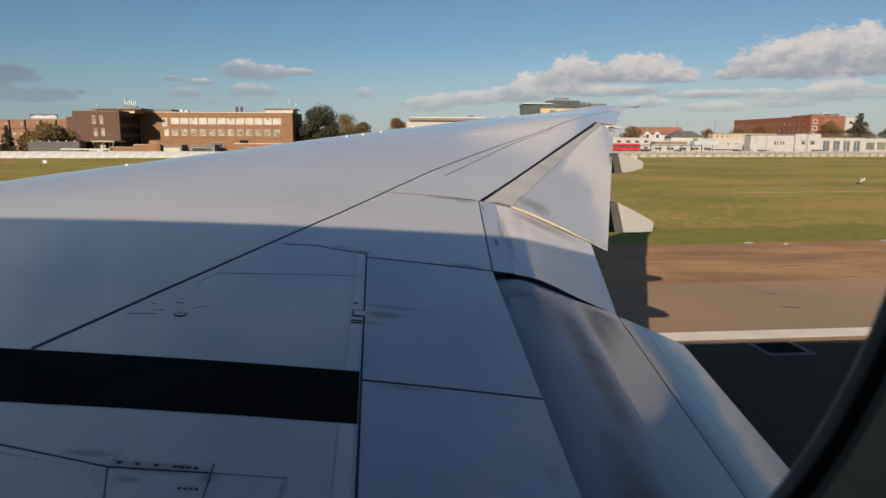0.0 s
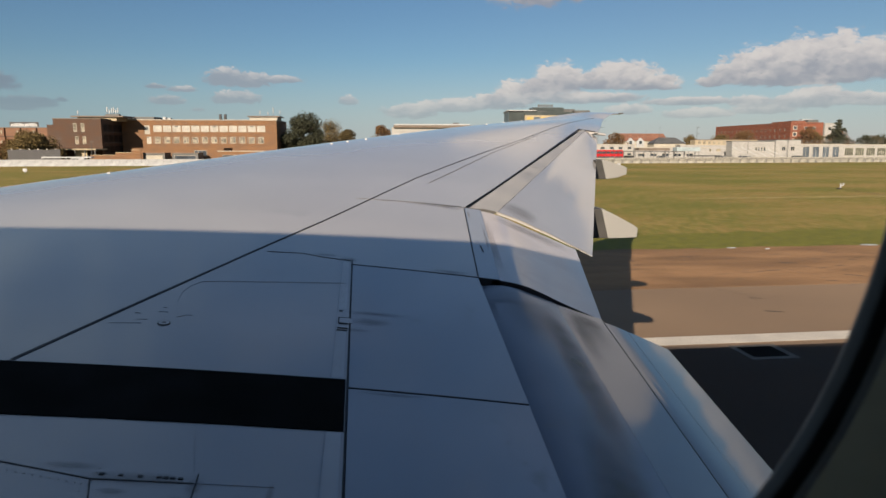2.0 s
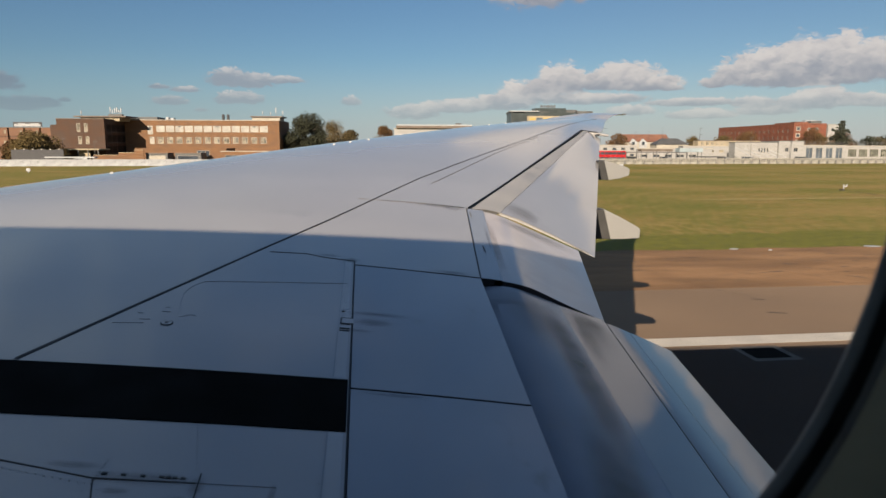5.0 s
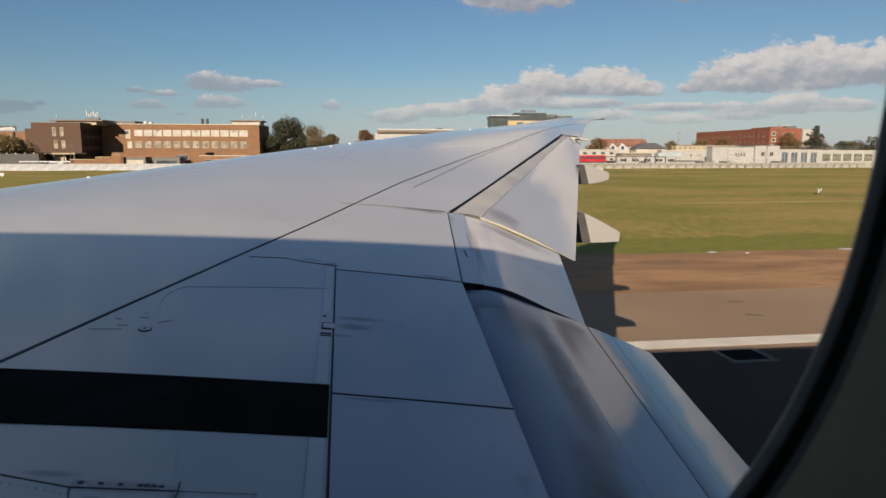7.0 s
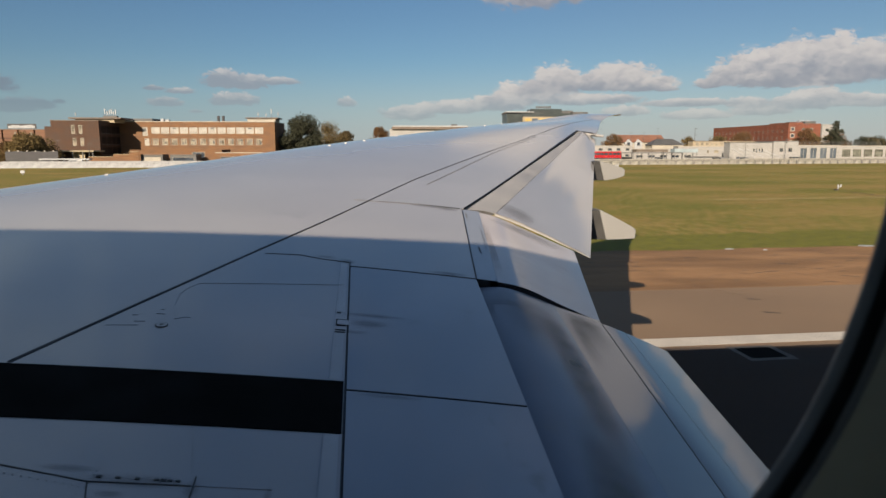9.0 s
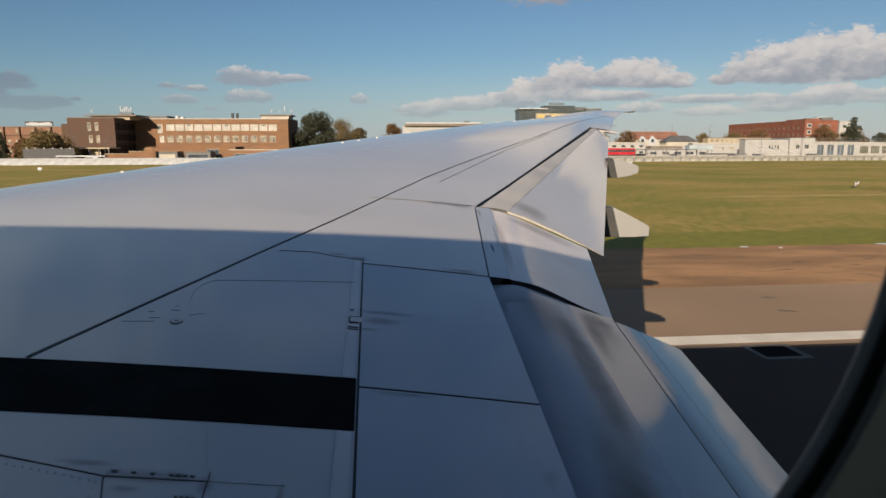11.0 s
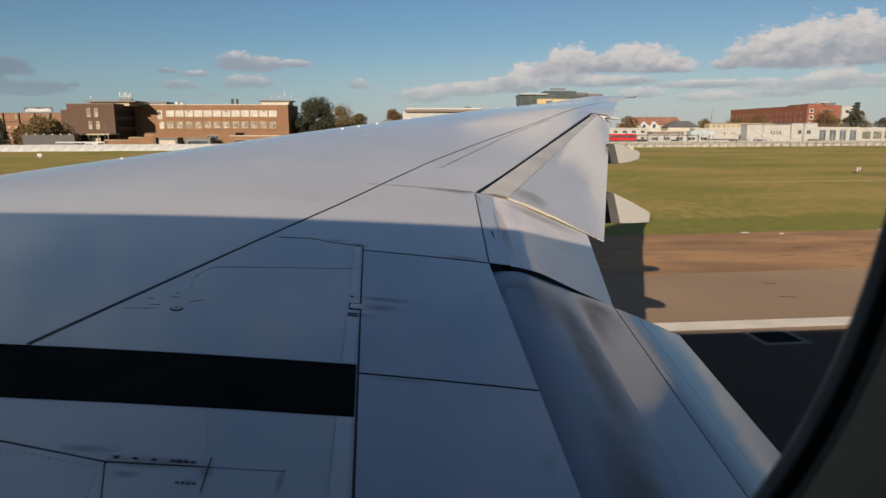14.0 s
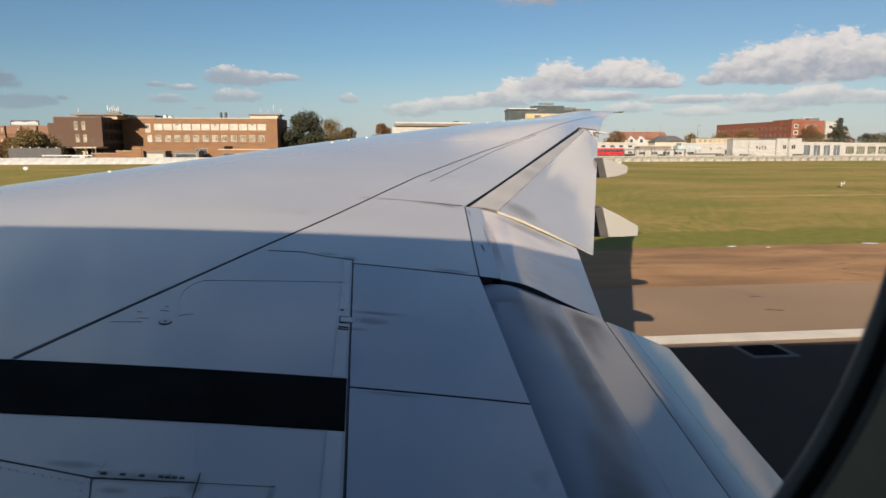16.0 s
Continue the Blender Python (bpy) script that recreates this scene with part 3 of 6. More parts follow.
def make_wing():
    def aft_inner(y):
        return AFT_HINGE[0][0] + (AFT_HINGE[1][0] - AFT_HINGE[0][0]) * (y - 2.6) / 3.74

    def aft_gap(y):
        return 0.87 + 0.423 * (y - 9.05)

    verts, faces = [], []
    wing_block(verts, faces, -0.6, 6.225, aft_inner, 24)
    wing_block(verts, faces, 6.225, 9.05, lambda y: 0.725 + 0.045 * (y - 6.225), 12)
    wing_block(verts, faces, 9.05, 18.96, aft_gap, 40)
    wing_block(verts, faces, 18.96, 27.9, x_trail, 44)
    wing = piece("wing", verts, faces, PAINT, airliner, "light grey painted wing skin", smooth=True)
    # spoilers on the inner trailing edge
    for y0, y1 in ((0.2, 3.895), (3.912, 6.208)):
        panel("spoiler", [(aft_inner(y0) + 0.014, y0), (aft_inner(y1) + 0.014, y1), (0.80 - 0.024 * (y1 - 3.0), y1), (0.80 - 0.024 * (y0 - 3.0), y0)], 0.002, 0.05, PANEL, airliner, "bluish grey spoiler panel", rim=0.0, side=SEAL_AND_SHADE)
    # near-black box that paints the well's shade under the spoilers and the fixed edge
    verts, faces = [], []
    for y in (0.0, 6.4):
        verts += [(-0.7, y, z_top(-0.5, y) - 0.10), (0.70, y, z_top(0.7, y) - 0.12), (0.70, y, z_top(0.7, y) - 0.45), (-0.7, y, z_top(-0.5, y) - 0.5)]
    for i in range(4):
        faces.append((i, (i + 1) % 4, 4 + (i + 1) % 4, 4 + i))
    piece("flap_well_shade", verts, faces, SEAL_AND_SHADE, airliner, "near-black box for the shade in the flap bay")
    # walkway stripe
    panel("walkway_stripe", [(-9.0, 3.20), (-9.0, 3.77), (-0.354, 4.0), (-0.322, 3.43)], 0.006, 0.012, BLACK, airliner, "matt black non-slip stripe across the wing root", nx=40, ny=6, rim=0.0)
    # joints
    seam("spar_joint", [(-2.31, 3.97), (-1.89, 5.09), (-1.33, 6.56), (-0.88, 7.70), (-0.28, 9.30), (0.24, 10.6), (0.88, 11.95), (1.64, 13.5), (3.05, 16.25), (4.04, 18.27), (4.9, 20.0)], (0.026, 0.012), SEAL_AND_SHADE, airliner)
    seam("skin_joint", [(0.43, 10.33), (1.89, 13.71), (3.44, 16.85)], (0.011, 0.007), GRIME, airliner)
    seam("skin_joint", [(4.6, 19.4), (7.0, 24.2)], 0.012, GRIME, airliner)
    seam("hinge_joint", [(-0.255, 2.4), (-0.473, 6.33)], 0.010, SEAL_AND_SHADE, airliner, lift=0.006)
    seam("panel_joint", [(-0.46, 6.215), (0.10, 6.215)], 0.012, SEAL_AND_SHADE, airliner, lift=0.006)
    seam("hinge_joint", [(0.727, 6.23), (0.847, 9.03)], 0.012, SEAL_AND_SHADE, airliner, lift=0.005)
    seam("panel_joint", [(0.10, 6.215), (0.45, 6.215), (0.73, 6.215)], 0.016, SEAL_AND_SHADE, airliner, lift=0.006)
    seam("panel_joint", [(-1.28, 6.40), (-0.95, 6.43), (-0.75, 6.36), (-0.48, 6.33)], 0.008, GRIME, airliner)
    seam("panel_joint", [(-1.63, 5.48), (-0.49, 5.70)], 0.006, STENCIL, airliner)
    seam("panel_joint", [(-0.33, 3.9035), (0.77, 3.9035)], 0.010, SEAL_AND_SHADE, airliner, lift=0.006)
    seam("panel_joint", [(-0.27, 8.97), (0.30, 9.025)], 0.022, GRIME, airliner)
    seam("panel_joint", [(0.30, 9.025), (0.82, 9.03)], (0.02, 0.04), SEAL_AND_SHADE, airliner)
    seam("panel_joint", [(-0.6, 8.95), (-0.27, 8.97)], 0.008, GRIME, airliner)
    seam("panel_joint", [(-0.38, 2.6), (-0.565, 6.36)], 0.004, STENCIL, airliner)
    for y0, y1 in ((2.6, 3.42), (4.03, 4.72), (5.12, 6.3)):
        def left(y):
            return -0.372 - 0.0492 * (y - 2.6)

        def right(y):
            return -0.290 - 0.0555 * (y - 2.6)
        panel("hinge_cover", [(left(y0), y0), (left(y1), y1), (right(y1), y1), (right(y0), y0)], 0.002, 0.006, PALE_PAINT, airliner, "pale hinge cover strip", nx=2, ny=10, rim=0.001)
    # fairing joints near the wing root
    seam("panel_joint", [(-2.6, 3.10), (-1.95, 3.02), (-1.41, 2.91), (-0.96, 2.92)], 0.006, GRIME, airliner)
    seam("panel_joint", [(-0.96, 2.92), (-0.6, 2.93)], 0.003, STENCIL, airliner)
    seam("panel_joint", [(-1.41, 2.91), (-1.28, 2.55)], 0.006, GRIME, airliner)
    seam("panel_joint", [(-0.955, 2.99), (-0.935, 2.75)], 0.006, GRIME, airliner)
    return aft_gap


aft_gap = make_wing()


def fading_sheet(rows, lift=0.0055, material=SMUDGE, name="grime_dimming_patch", label=""):
    """A fading film that lies on a stretch of a flap's top, given as rows of its points."""
    n = len(rows[0])
    piece(name, [(p.x, p.y, p.z + lift) for row in rows for p in row], [(j * n + i, j * n + i + 1, (j + 1) * n + i + 1, (j + 1) * n + i) for j in range(len(rows) - 1) for i in range(n - 1)], material, airliner, label, smooth=True)


def make_flaps():
    # flaperon: a hinged strip and its body
    panel("flaperon_hinge_strip", [(0.735, 6.24), (0.855, 9.03), (1.075, 9.03), (0.935, 6.24)], -0.004, 0.12, PANEL, airliner, "light grey hinge strip", nx=4, ny=8, rim=0.0, side=SEAL_AND_SHADE,
          droop=lambda x, y: z_top(0.74, y) - (x - 0.74) * 0.13)
    inner = [(0.86, 6.24, 4.722), (0.95, 6.24, 4.716), (1.21, 6.24, 4.652), (1.58, 6.24, 4.474), (1.945, 6.24, 4.31)]
    outer = [(0.99, 9.02, 5.126), (1.08, 9.02, 5.115), (1.35, 9.00, 5.04), (1.85, 8.98, 4.818), (2.39, 8.96, 4.58)]
    rows = curve_between(inner, outer, 10, 12)
    fading_sheet([row[3:] for row in rows[8:]])
    fading_sheet([row[:5] for row in rows])
    loft("flaperon", curve_between(inner, outer, 10, 12), FLAPERON_WARMED, airliner, "glossy pale grey lowered flaperon", thick=0.09, side=SEAL_AND_SHADE)
    # outboard flap: nose piece and body
    n_in, n_out = [(0.925, 9.10, 5.15), (1.15, 9.13, 5.13), (1.325, 9.14, 5.088)], [(5.105, 18.9, 6.43), (5.17, 18.93, 6.42), (5.22, 18.95, 6.41)]
    loft("flap_nose", [[Vector(a).lerp(Vector(b), j / 10) for a, b in zip(n_in, n_out)] for j in range(11)], DULL, airliner, "dull grey flap nose", thick=0.12, side=GRIME)
    inner = [(1.31, 9.14, 5.087), (1.58, 9.14, 4.99), (2.08, 9.14, 4.76), (2.68, 9.15, 4.455)]
    outer = [(5.225, 18.95, 6.405), (5.32, 18.95, 6.365), (5.44, 18.95, 6.30), (5.57, 18.95, 6.225)]
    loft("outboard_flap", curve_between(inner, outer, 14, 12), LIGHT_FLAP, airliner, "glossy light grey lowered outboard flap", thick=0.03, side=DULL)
    rows = curve_between(inner, outer, 56, 12)
    fading_sheet([row[:7] for row in rows[:5]])
    seam_tape = [(1.30, 9.13, 5.092), (1.58, 9.13, 4.995), (2.08, 9.13, 4.765), (2.60, 9.14, 4.50)]
    bm = bmesh.new()
    for p, q in zip(seam_tape, seam_tape[1:]):
        add_rod(bm, p, q, 0.0045, seg=6)
    part("flap_edge_seal", bm, BARE, airliner, "worn cream edge seal on the flap's side")
    # near-black sheet for shade behind the wing's cut edge, in front of the outboard flap
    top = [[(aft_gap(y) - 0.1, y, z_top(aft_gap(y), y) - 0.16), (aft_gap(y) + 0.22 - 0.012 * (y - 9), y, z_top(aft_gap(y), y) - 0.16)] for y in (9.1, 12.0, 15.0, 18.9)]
    sheet_solid("flap_bay_shade", top, lambda i, n: 0.03, SEAL_AND_SHADE, airliner, "near-black sheet for the shade before the flap", smooth=False)
    # black strip along the wing's cut edge and across the flap's outer end, added as gap shade
    path = [(aft_gap(y) - 0.004 - 0.002 * (y - 9.0), y) for y in (9.06, 11.0, 13.0, 15.0, 17.0, 18.95)]
    seam("gap_shade_strip", path, (0.008, 0.05), SEAL_AND_SHADE, airliner, lift=0.006, label="black strip along the trailing edge that broadens the gap's shade")
    seam("gap_shade_strip", [(aft_gap(18.99) - 0.06, 18.99), (x_trail(18.99) - 0.06, 19.0)], 0.09, SEAL_AND_SHADE, airliner, lift=0.006)
    # inboard flap: main body and the aft segment behind its slot
    inner = [(0.45, 0.0, 3.66), (0.62, 0.0, 3.69), (0.82, 0.0, 3.68), (1.08, 0.0, 3.635), (1.52, 0.0, 3.508)]
    outer = [(0.45, 6.19, 4.61), (0.62, 6.19, 4.65), (0.82, 6.19, 4.682), (1.06, 6.19, 4.660), (1.475, 6.20, 4.494)]
    loft("inboard_flap", curve_between(inner, outer, 14, 14), FORE, airliner, "matt lowered inboard flap, the blue-grey of its shade in the paint", thick=0.12, side=SEAL_AND_SHADE)
    rows = curve_between(inner, outer, 14, 14)
    fading_sheet([row[2:] for row in rows[12:]])
    fading_sheet([row[7:] for row in rows[11:]])
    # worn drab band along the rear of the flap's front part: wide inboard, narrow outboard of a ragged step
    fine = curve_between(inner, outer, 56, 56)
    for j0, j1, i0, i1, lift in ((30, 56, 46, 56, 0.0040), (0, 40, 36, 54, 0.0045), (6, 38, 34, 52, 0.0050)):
        fading_sheet([row[i0:i1 + 1] for row in fine[j0:j1 + 1]], lift, DRAB, "worn_band", "worn drab band on the flap")
    inner = [(1.522, 0.0, 3.506), (1.66, 0.0, 3.458), (1.80, 0.0, 3.401), (1.95, 0.0, 3.33)]
    outer = [(1.477, 6.20, 4.492), (1.62, 6.20, 4.436), (1.77, 6.205, 4.383), (1.925, 6.21, 4.332)]
    rows = curve_between(inner, outer, 14, 10)
    # grimy outer end, darkened further to dim the cloud mirrored there
    fading_sheet(rows[12:])
    fading_sheet([row[:6] for row in rows[11:]], 0.008)
    fading_sheet(rows[13:], 0.0095)
    loft("flap_mid_panel", curve_between(inner, outer, 14, 10), FLAP, airliner, "glossy grey middle flap panel", thick=0.10, side=SEAL_AND_SHADE)
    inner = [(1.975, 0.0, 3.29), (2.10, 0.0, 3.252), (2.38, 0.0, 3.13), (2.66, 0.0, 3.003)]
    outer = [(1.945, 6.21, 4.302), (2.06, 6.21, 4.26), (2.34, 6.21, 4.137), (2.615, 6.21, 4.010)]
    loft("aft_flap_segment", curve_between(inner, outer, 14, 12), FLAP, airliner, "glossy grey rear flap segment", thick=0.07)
    bm = bmesh.new()
    add_rod(bm, (1.960, 0.0, 3.308), (1.934, 6.2, 4.318), 0.010, 0.008, 6)
    part("flap_joint", bm, SEAL_AND_SHADE, airliner, "dark joint along the flap")
    bm = bmesh.new()
    add_rod(bm, (2.22, 0.0, 3.197), (2.19, 6.2, 4.203), 0.0025, 0.002, 6)
    part("flap_joint", bm, STENCIL, airliner)


make_flaps()


def make_fairing(y, wide, front, back, dark_from):
    """A slab-sided flap track fairing behind the flap: front and back are (x, bottom, top). A dark sleeve joins it to the wing along a slanted line."""
    def prism(name, profile, half, material, label, bevel):
        bm = bmesh.new()
        sides = [[bm.verts.new((x, y + h, z)) for x, z in profile] for h in (-half, half)]
        n = len(profile)
        bm.faces.new(sides[0])
        bm.faces.new(sides[1][::-1])
        for i in range(n):
            bm.faces.new((sides[0][(i + 1) % n], sides[0][i], sides[1][i], sides[1][(i + 1) % n]))
        bmesh.ops.bevel(bm, geom=bm.edges[:], offset=bevel, segments=3, affect="EDGES", profile=0.5)
        bmesh.ops.recalc_face_normals(bm, faces=bm.faces[:])
        part(name, bm, material, airliner, label)

    high = front[2] - front[1]
    split_top, split_low = front[0] + 0.03, front[0] + 0.05 + 0.22 * high
    rows = [(split_low, front[1]), (front[0] + 0.62 * (back[0] - front[0]), front[1] + 0.25 * (back[1] - front[1])), (back[0] - 0.01, back[1] - 0.02), (back[0], back[2] - 0.03), (back[0] - 0.05, back[2] + 0.015),
            (front[0] + 0.45 * (back[0] - front[0]), front[2] + 0.42 * (back[2] - front[2])), (split_top, front[2])]
    prism("flap_track_fairing", rows, wide / 2, FAIRING, "off-white flap track fairing", 0.018)
    prism("fairing_sleeve", [(dark_from - 0.12, front[1] + 0.01), (split_low - 0.004, front[1] + 0.004), (split_top - 0.004, front[2] - 0.006), (dark_from - 0.06, front[2] - 0.02)], wide / 2 - 0.004, SLEEVE, "dark grey sleeve of the fairing", 0.008)


make_fairing(11.7, 0.42, (3.47, 4.375, 4.915), (4.17, 4.41, 4.58), 3.43)
make_fairing(15.5, 0.36, (4.60, 5.22, 5.68), (5.24, 5.35, 5.50), 4.56)


def make_fuselage():
    mid_y, mid_z, radius, seg = -2.89, 5.97, 3.10, 192
    stations = [-34, -31, -27, -22, -16, -10, -5, -2, -0.30, 0.30, 2, 5, 10, 15, 19, 23, 27, 31]
    verts, faces = [], []
    for shell in (0.0, 0.12):
        for x in stations:
            taper = 1.0
            if x < -27:
                taper = math.sqrt(max(0.02, 1 - ((-27 - x) / 7.2) ** 2))
            if x > 19:
                taper = 1 - 0.85 * ((x - 19) / 12.0) ** 1.4
            lift = 0.6 * (1 - taper) * radius if x > 19 else 0.0
            for k in range(seg):
                a = 2 * math.pi * k / seg
                r = (radius - shell) * taper
                verts.append((x, mid_y + r * math.cos(a), mid_z + lift + r * math.sin(a)))
    total = len(stations) * seg
    for shell in (0, 1):
        for i in range(len(stations) - 1):
            for k in range(seg):
                if stations[i] == -0.30 and (k < 5 or k >= seg - 3):
                    continue
                a, b = i * seg + k, i * seg + (k + 1) % seg
                q = (a, a + seg, b + seg, b)
                faces.append(tuple(v + shell * total for v in (q if shell == 0 else q[::-1])))
        faces.append(tuple(shell * total + k for k in range(seg)))
        faces.append(tuple(shell * total + (len(stations) - 1) * seg + k for k in range(seg)))
    piece("fuselage", verts, faces, WHITE, airliner, "white painted fuselage", smooth=True)

    # window: rings of one rounded outline at growing size, from the outer skin into the cabin
    def outline(grow, y, n=96):
        out = []
        for k in range(n):
            a = 2 * math.pi * k / n
            c, s = math.cos(a), math.sin(a)
            out.append((-0.0225 + (0.18 + grow) * math.copysign(abs(c) ** 0.833, c), y, 6.06 + (0.24 + grow) * math.copysign(abs(s) ** 0.833, s)))
        return out

    def ring(name, rows, material, label):
        v, fs = [], []
        for r in rows:
            v += r
        n = len(rows[0])
        for i in range(len(rows) - 1):
            for k in range(n):
                a, b = i * n + k, i * n + (k + 1) % n
                fs.append((a, b, b + n, a + n))
        return piece(name, v, fs, material, window, label, smooth=True)

    def square(y, over):
        """The outline pushed out to the edges of the gap in the skin, and past them by a little."""
        out = []
        for x, _, z in outline(0.0, y):
            dx, dz = x, z - 6.07
            k = min((0.30 + over) / abs(dx) if abs(dx) > 1e-6 else 99, (0.405 + over) / abs(dz) if abs(dz) > 1e-6 else 99)
            out.append((dx * k, y, 6.07 + dz * k))
        return out

    window = thing("cabin_window", 0, 0, 0, "oval cabin window with black rubber gasket", "")
    window.parent = airliner
    ring("window_skin", [square(0.13, 0.06), square(0.164, 0.05), square(0.166, 0.0), outline(0.012, 0.200), outline(0.001, 0.2035), outline(0.0, 0.2010), outline(0.0015, 0.1970)], BEAD, "grey metal window rim")
    ring("gasket", [outline(0.0012, 0.1975), outline(0.0026, 0.1958), outline(0.0045, 0.1942)], RUBBER, "black rubber gasket")
    ring("bead", [outline(0.0044, 0.1943), outline(0.0054, 0.1934), outline(0.0066, 0.1925)], BEAD_INNER, "thin grey bead")
    ring("lining", [outline(0.0064, 0.1926), outline(0.0118, 0.180), outline(0.03, 0.150), outline(0.06, 0.090), outline(0.085, 0.045), outline(0.105, 0.030), square(0.026, 0.05)], LINING, "beige cabin wall lining")
    v = outline(0.002, 0.1985)
    w = outline(0.002, 0.2015)
    n = len(v)
    pane = piece("pane", v + w, [tuple(range(n)), tuple(range(2 * n - 1, n - 1, -1))], PANE, window, "clear window pane")
    pane.visible_shadow = False


def clear_pane():
    m = bpy.data.materials.new("clear_pane")
    m.use_nodes = True
    n = Nodes(m.node_tree)
    out, mixer, clear, gloss = [n.add(k) for k in ("ShaderNodeOutputMaterial", "ShaderNodeMixShader", "ShaderNodeBsdfTransparent", "ShaderNodeBsdfGlossy")]
    clear.inputs[0].default_value = (0.985, 0.985, 0.975, 1)
    gloss.inputs["Roughness"].default_value = 0.02
    n.put(0.015, mixer.inputs[0])
    n.link(clear.outputs[0], mixer.inputs[1])
    n.link(gloss.outputs[0], mixer.inputs[2])
    n.link(mixer.outputs[0], out.inputs[0])
    return m


PANE = clear_pane()
make_fuselage()

# ---------------------------------------------------------------- buildings


def facade(x0, x1, z0, z1, y, depth, holes):
    """Verts and faces of a wall facing the airfield with openings that go through it."""
    xs = sorted({x0, x1, *[h[0] for h in holes], *[h[1] for h in holes]})
    zs = sorted({z0, z1, *[h[2] for h in holes], *[h[3] for h in holes]})
    verts, faces, at = [], [], {}

    def vert(x, yy, z):
        key = (round(x, 3), round(yy, 3), round(z, 3))
        if key not in at:
            at[key] = len(verts)
            verts.append((x, yy, z))
        return at[key]

    for xa, xb in zip(xs, xs[1:]):
        for za, zb in zip(zs, zs[1:]):
            mx, mz = (xa + xb) / 2, (za + zb) / 2
            if any(h[0] < mx < h[1] and h[2] < mz < h[3] for h in holes):
                continue
            for yy in (y, y + depth):
                q = [vert(xa, yy, za), vert(xb, yy, za), vert(xb, yy, zb), vert(xa, yy, zb)]
                faces.append(q if yy == y else q[::-1])
    for h in list(holes) + [(x0, x1, z0, z1)]:
        ring = [(h[0], h[2]), (h[1], h[2]), (h[1], h[3]), (h[0], h[3])]
        for (xa, za), (xb, zb) in zip(ring, ring[1:] + ring[:1]):
            faces.append([vert(xa, y, za), vert(xa, y + depth, za), vert(xb, y + depth, zb), vert(xb, y, zb)])
    return verts, faces


def window_unit(parent, x0, x1, z0, z1, y, pane, bars=1, rim=0.12, cross=0):
    """A framed window set back in its opening."""
    bm = bmesh.new()
    add_box(bm, x0, x0 + rim, y + 0.06, y + 0.2, z0, z1)
    add_box(bm, x1 - rim, x1, y + 0.06, y + 0.2, z0, z1)
    add_box(bm, x0, x1, y + 0.05, y + 0.21, z0, z0 + rim)
    add_box(bm, x0, x1, y + 0.05, y + 0.21, z1 - rim, z1)
    for k in range(bars):
        x = x0 + (x1 - x0) * (k + 1) / (bars + 1)
        add_box(bm, x - rim / 3, x + rim / 3, y + 0.07, y + 0.19, z0, z1)
    for k in range(cross):
        z = z0 + (z1 - z0) * (k + 1) / (cross + 1)
        add_box(bm, x0, x1, y + 0.075, y + 0.185, z - rim / 3, z + rim / 3)
    win = part("window", bm, CREAM, parent, "pale framed window")
    block("pane", x0 + 0.02, x1 - 0.02, y + 0.12, y + 0.15, z0 + 0.02, z1 - 0.02, pane, win)
    return win


def building(name, x0, x1, y, depth, height, wall, label, holes=(), pane=GLASS, bars=1, cross=0, roof=ROOF, parapet=0.5, category="building", cap=None, turn=0.0, panes=None):
    """A flat-roofed building whose front faces the airfield, with its left corner at (x0, y)."""
    home = thing(name, x0, y, 0, label, category, turn=turn)
    w = x1 - x0
    local = [(a - x0, b - x0, c, d) for a, b, c, d in holes]
    v, f = facade(0, w, -0.3, height, 0, 0.35, local)
    piece("front_wall", v, f, wall, home)
    block("side_wall", 0, 0.35, 0.35, depth, -0.3, height, wall, home)
    block("side_wall", w - 0.35, w, 0.35, depth, -0.3, height, wall, home)
    block("rear_wall", 0.35, w - 0.35, depth - 0.35, depth, -0.3, height, wall, home)
    block("roof", 0.35, w - 0.35, 0.35, depth - 0.35, height - parapet - 0.3, height - parapet, roof, home)
    bm = bmesh.new()
    add_box(bm, -0.12, w + 0.12, -0.12, 0.4, height, height + 0.28, 0.04)
    add_box(bm, -0.12, 0.4, 0.4, depth, height, height + 0.28, 0.04)
    add_box(bm, w - 0.4, w + 0.12, 0.4, depth, height, height + 0.28, 0.04)
    part("coping", bm, cap or CREAM, home, "pale coping along the roof edge")
    for i, (a, b, c, d) in enumerate(local):
        window_unit(home, a, b, c, d, 0.0, panes[i] if panes else pane, bars, cross=cross)
    # a floor and back partition so that the openings look into a closed room
    block("partition", 0.36, w - 0.36, 1.6, 1.7, -0.2, height - parapet - 0.35, GREY, home)
    return home


def antennas(parent, spots, z, material=STEEL):
    for x, y, h in spots:
        bm = bmesh.new()
        add_rod(bm, (x, y, z), (x, y, z + h), 0.09, 0.06, 6)
        add_box(bm, x - 0.16, x + 0.16, y - 0.12, y + 0.12, z + h * 0.45, z + h)
        part("antenna", bm, material, parent)


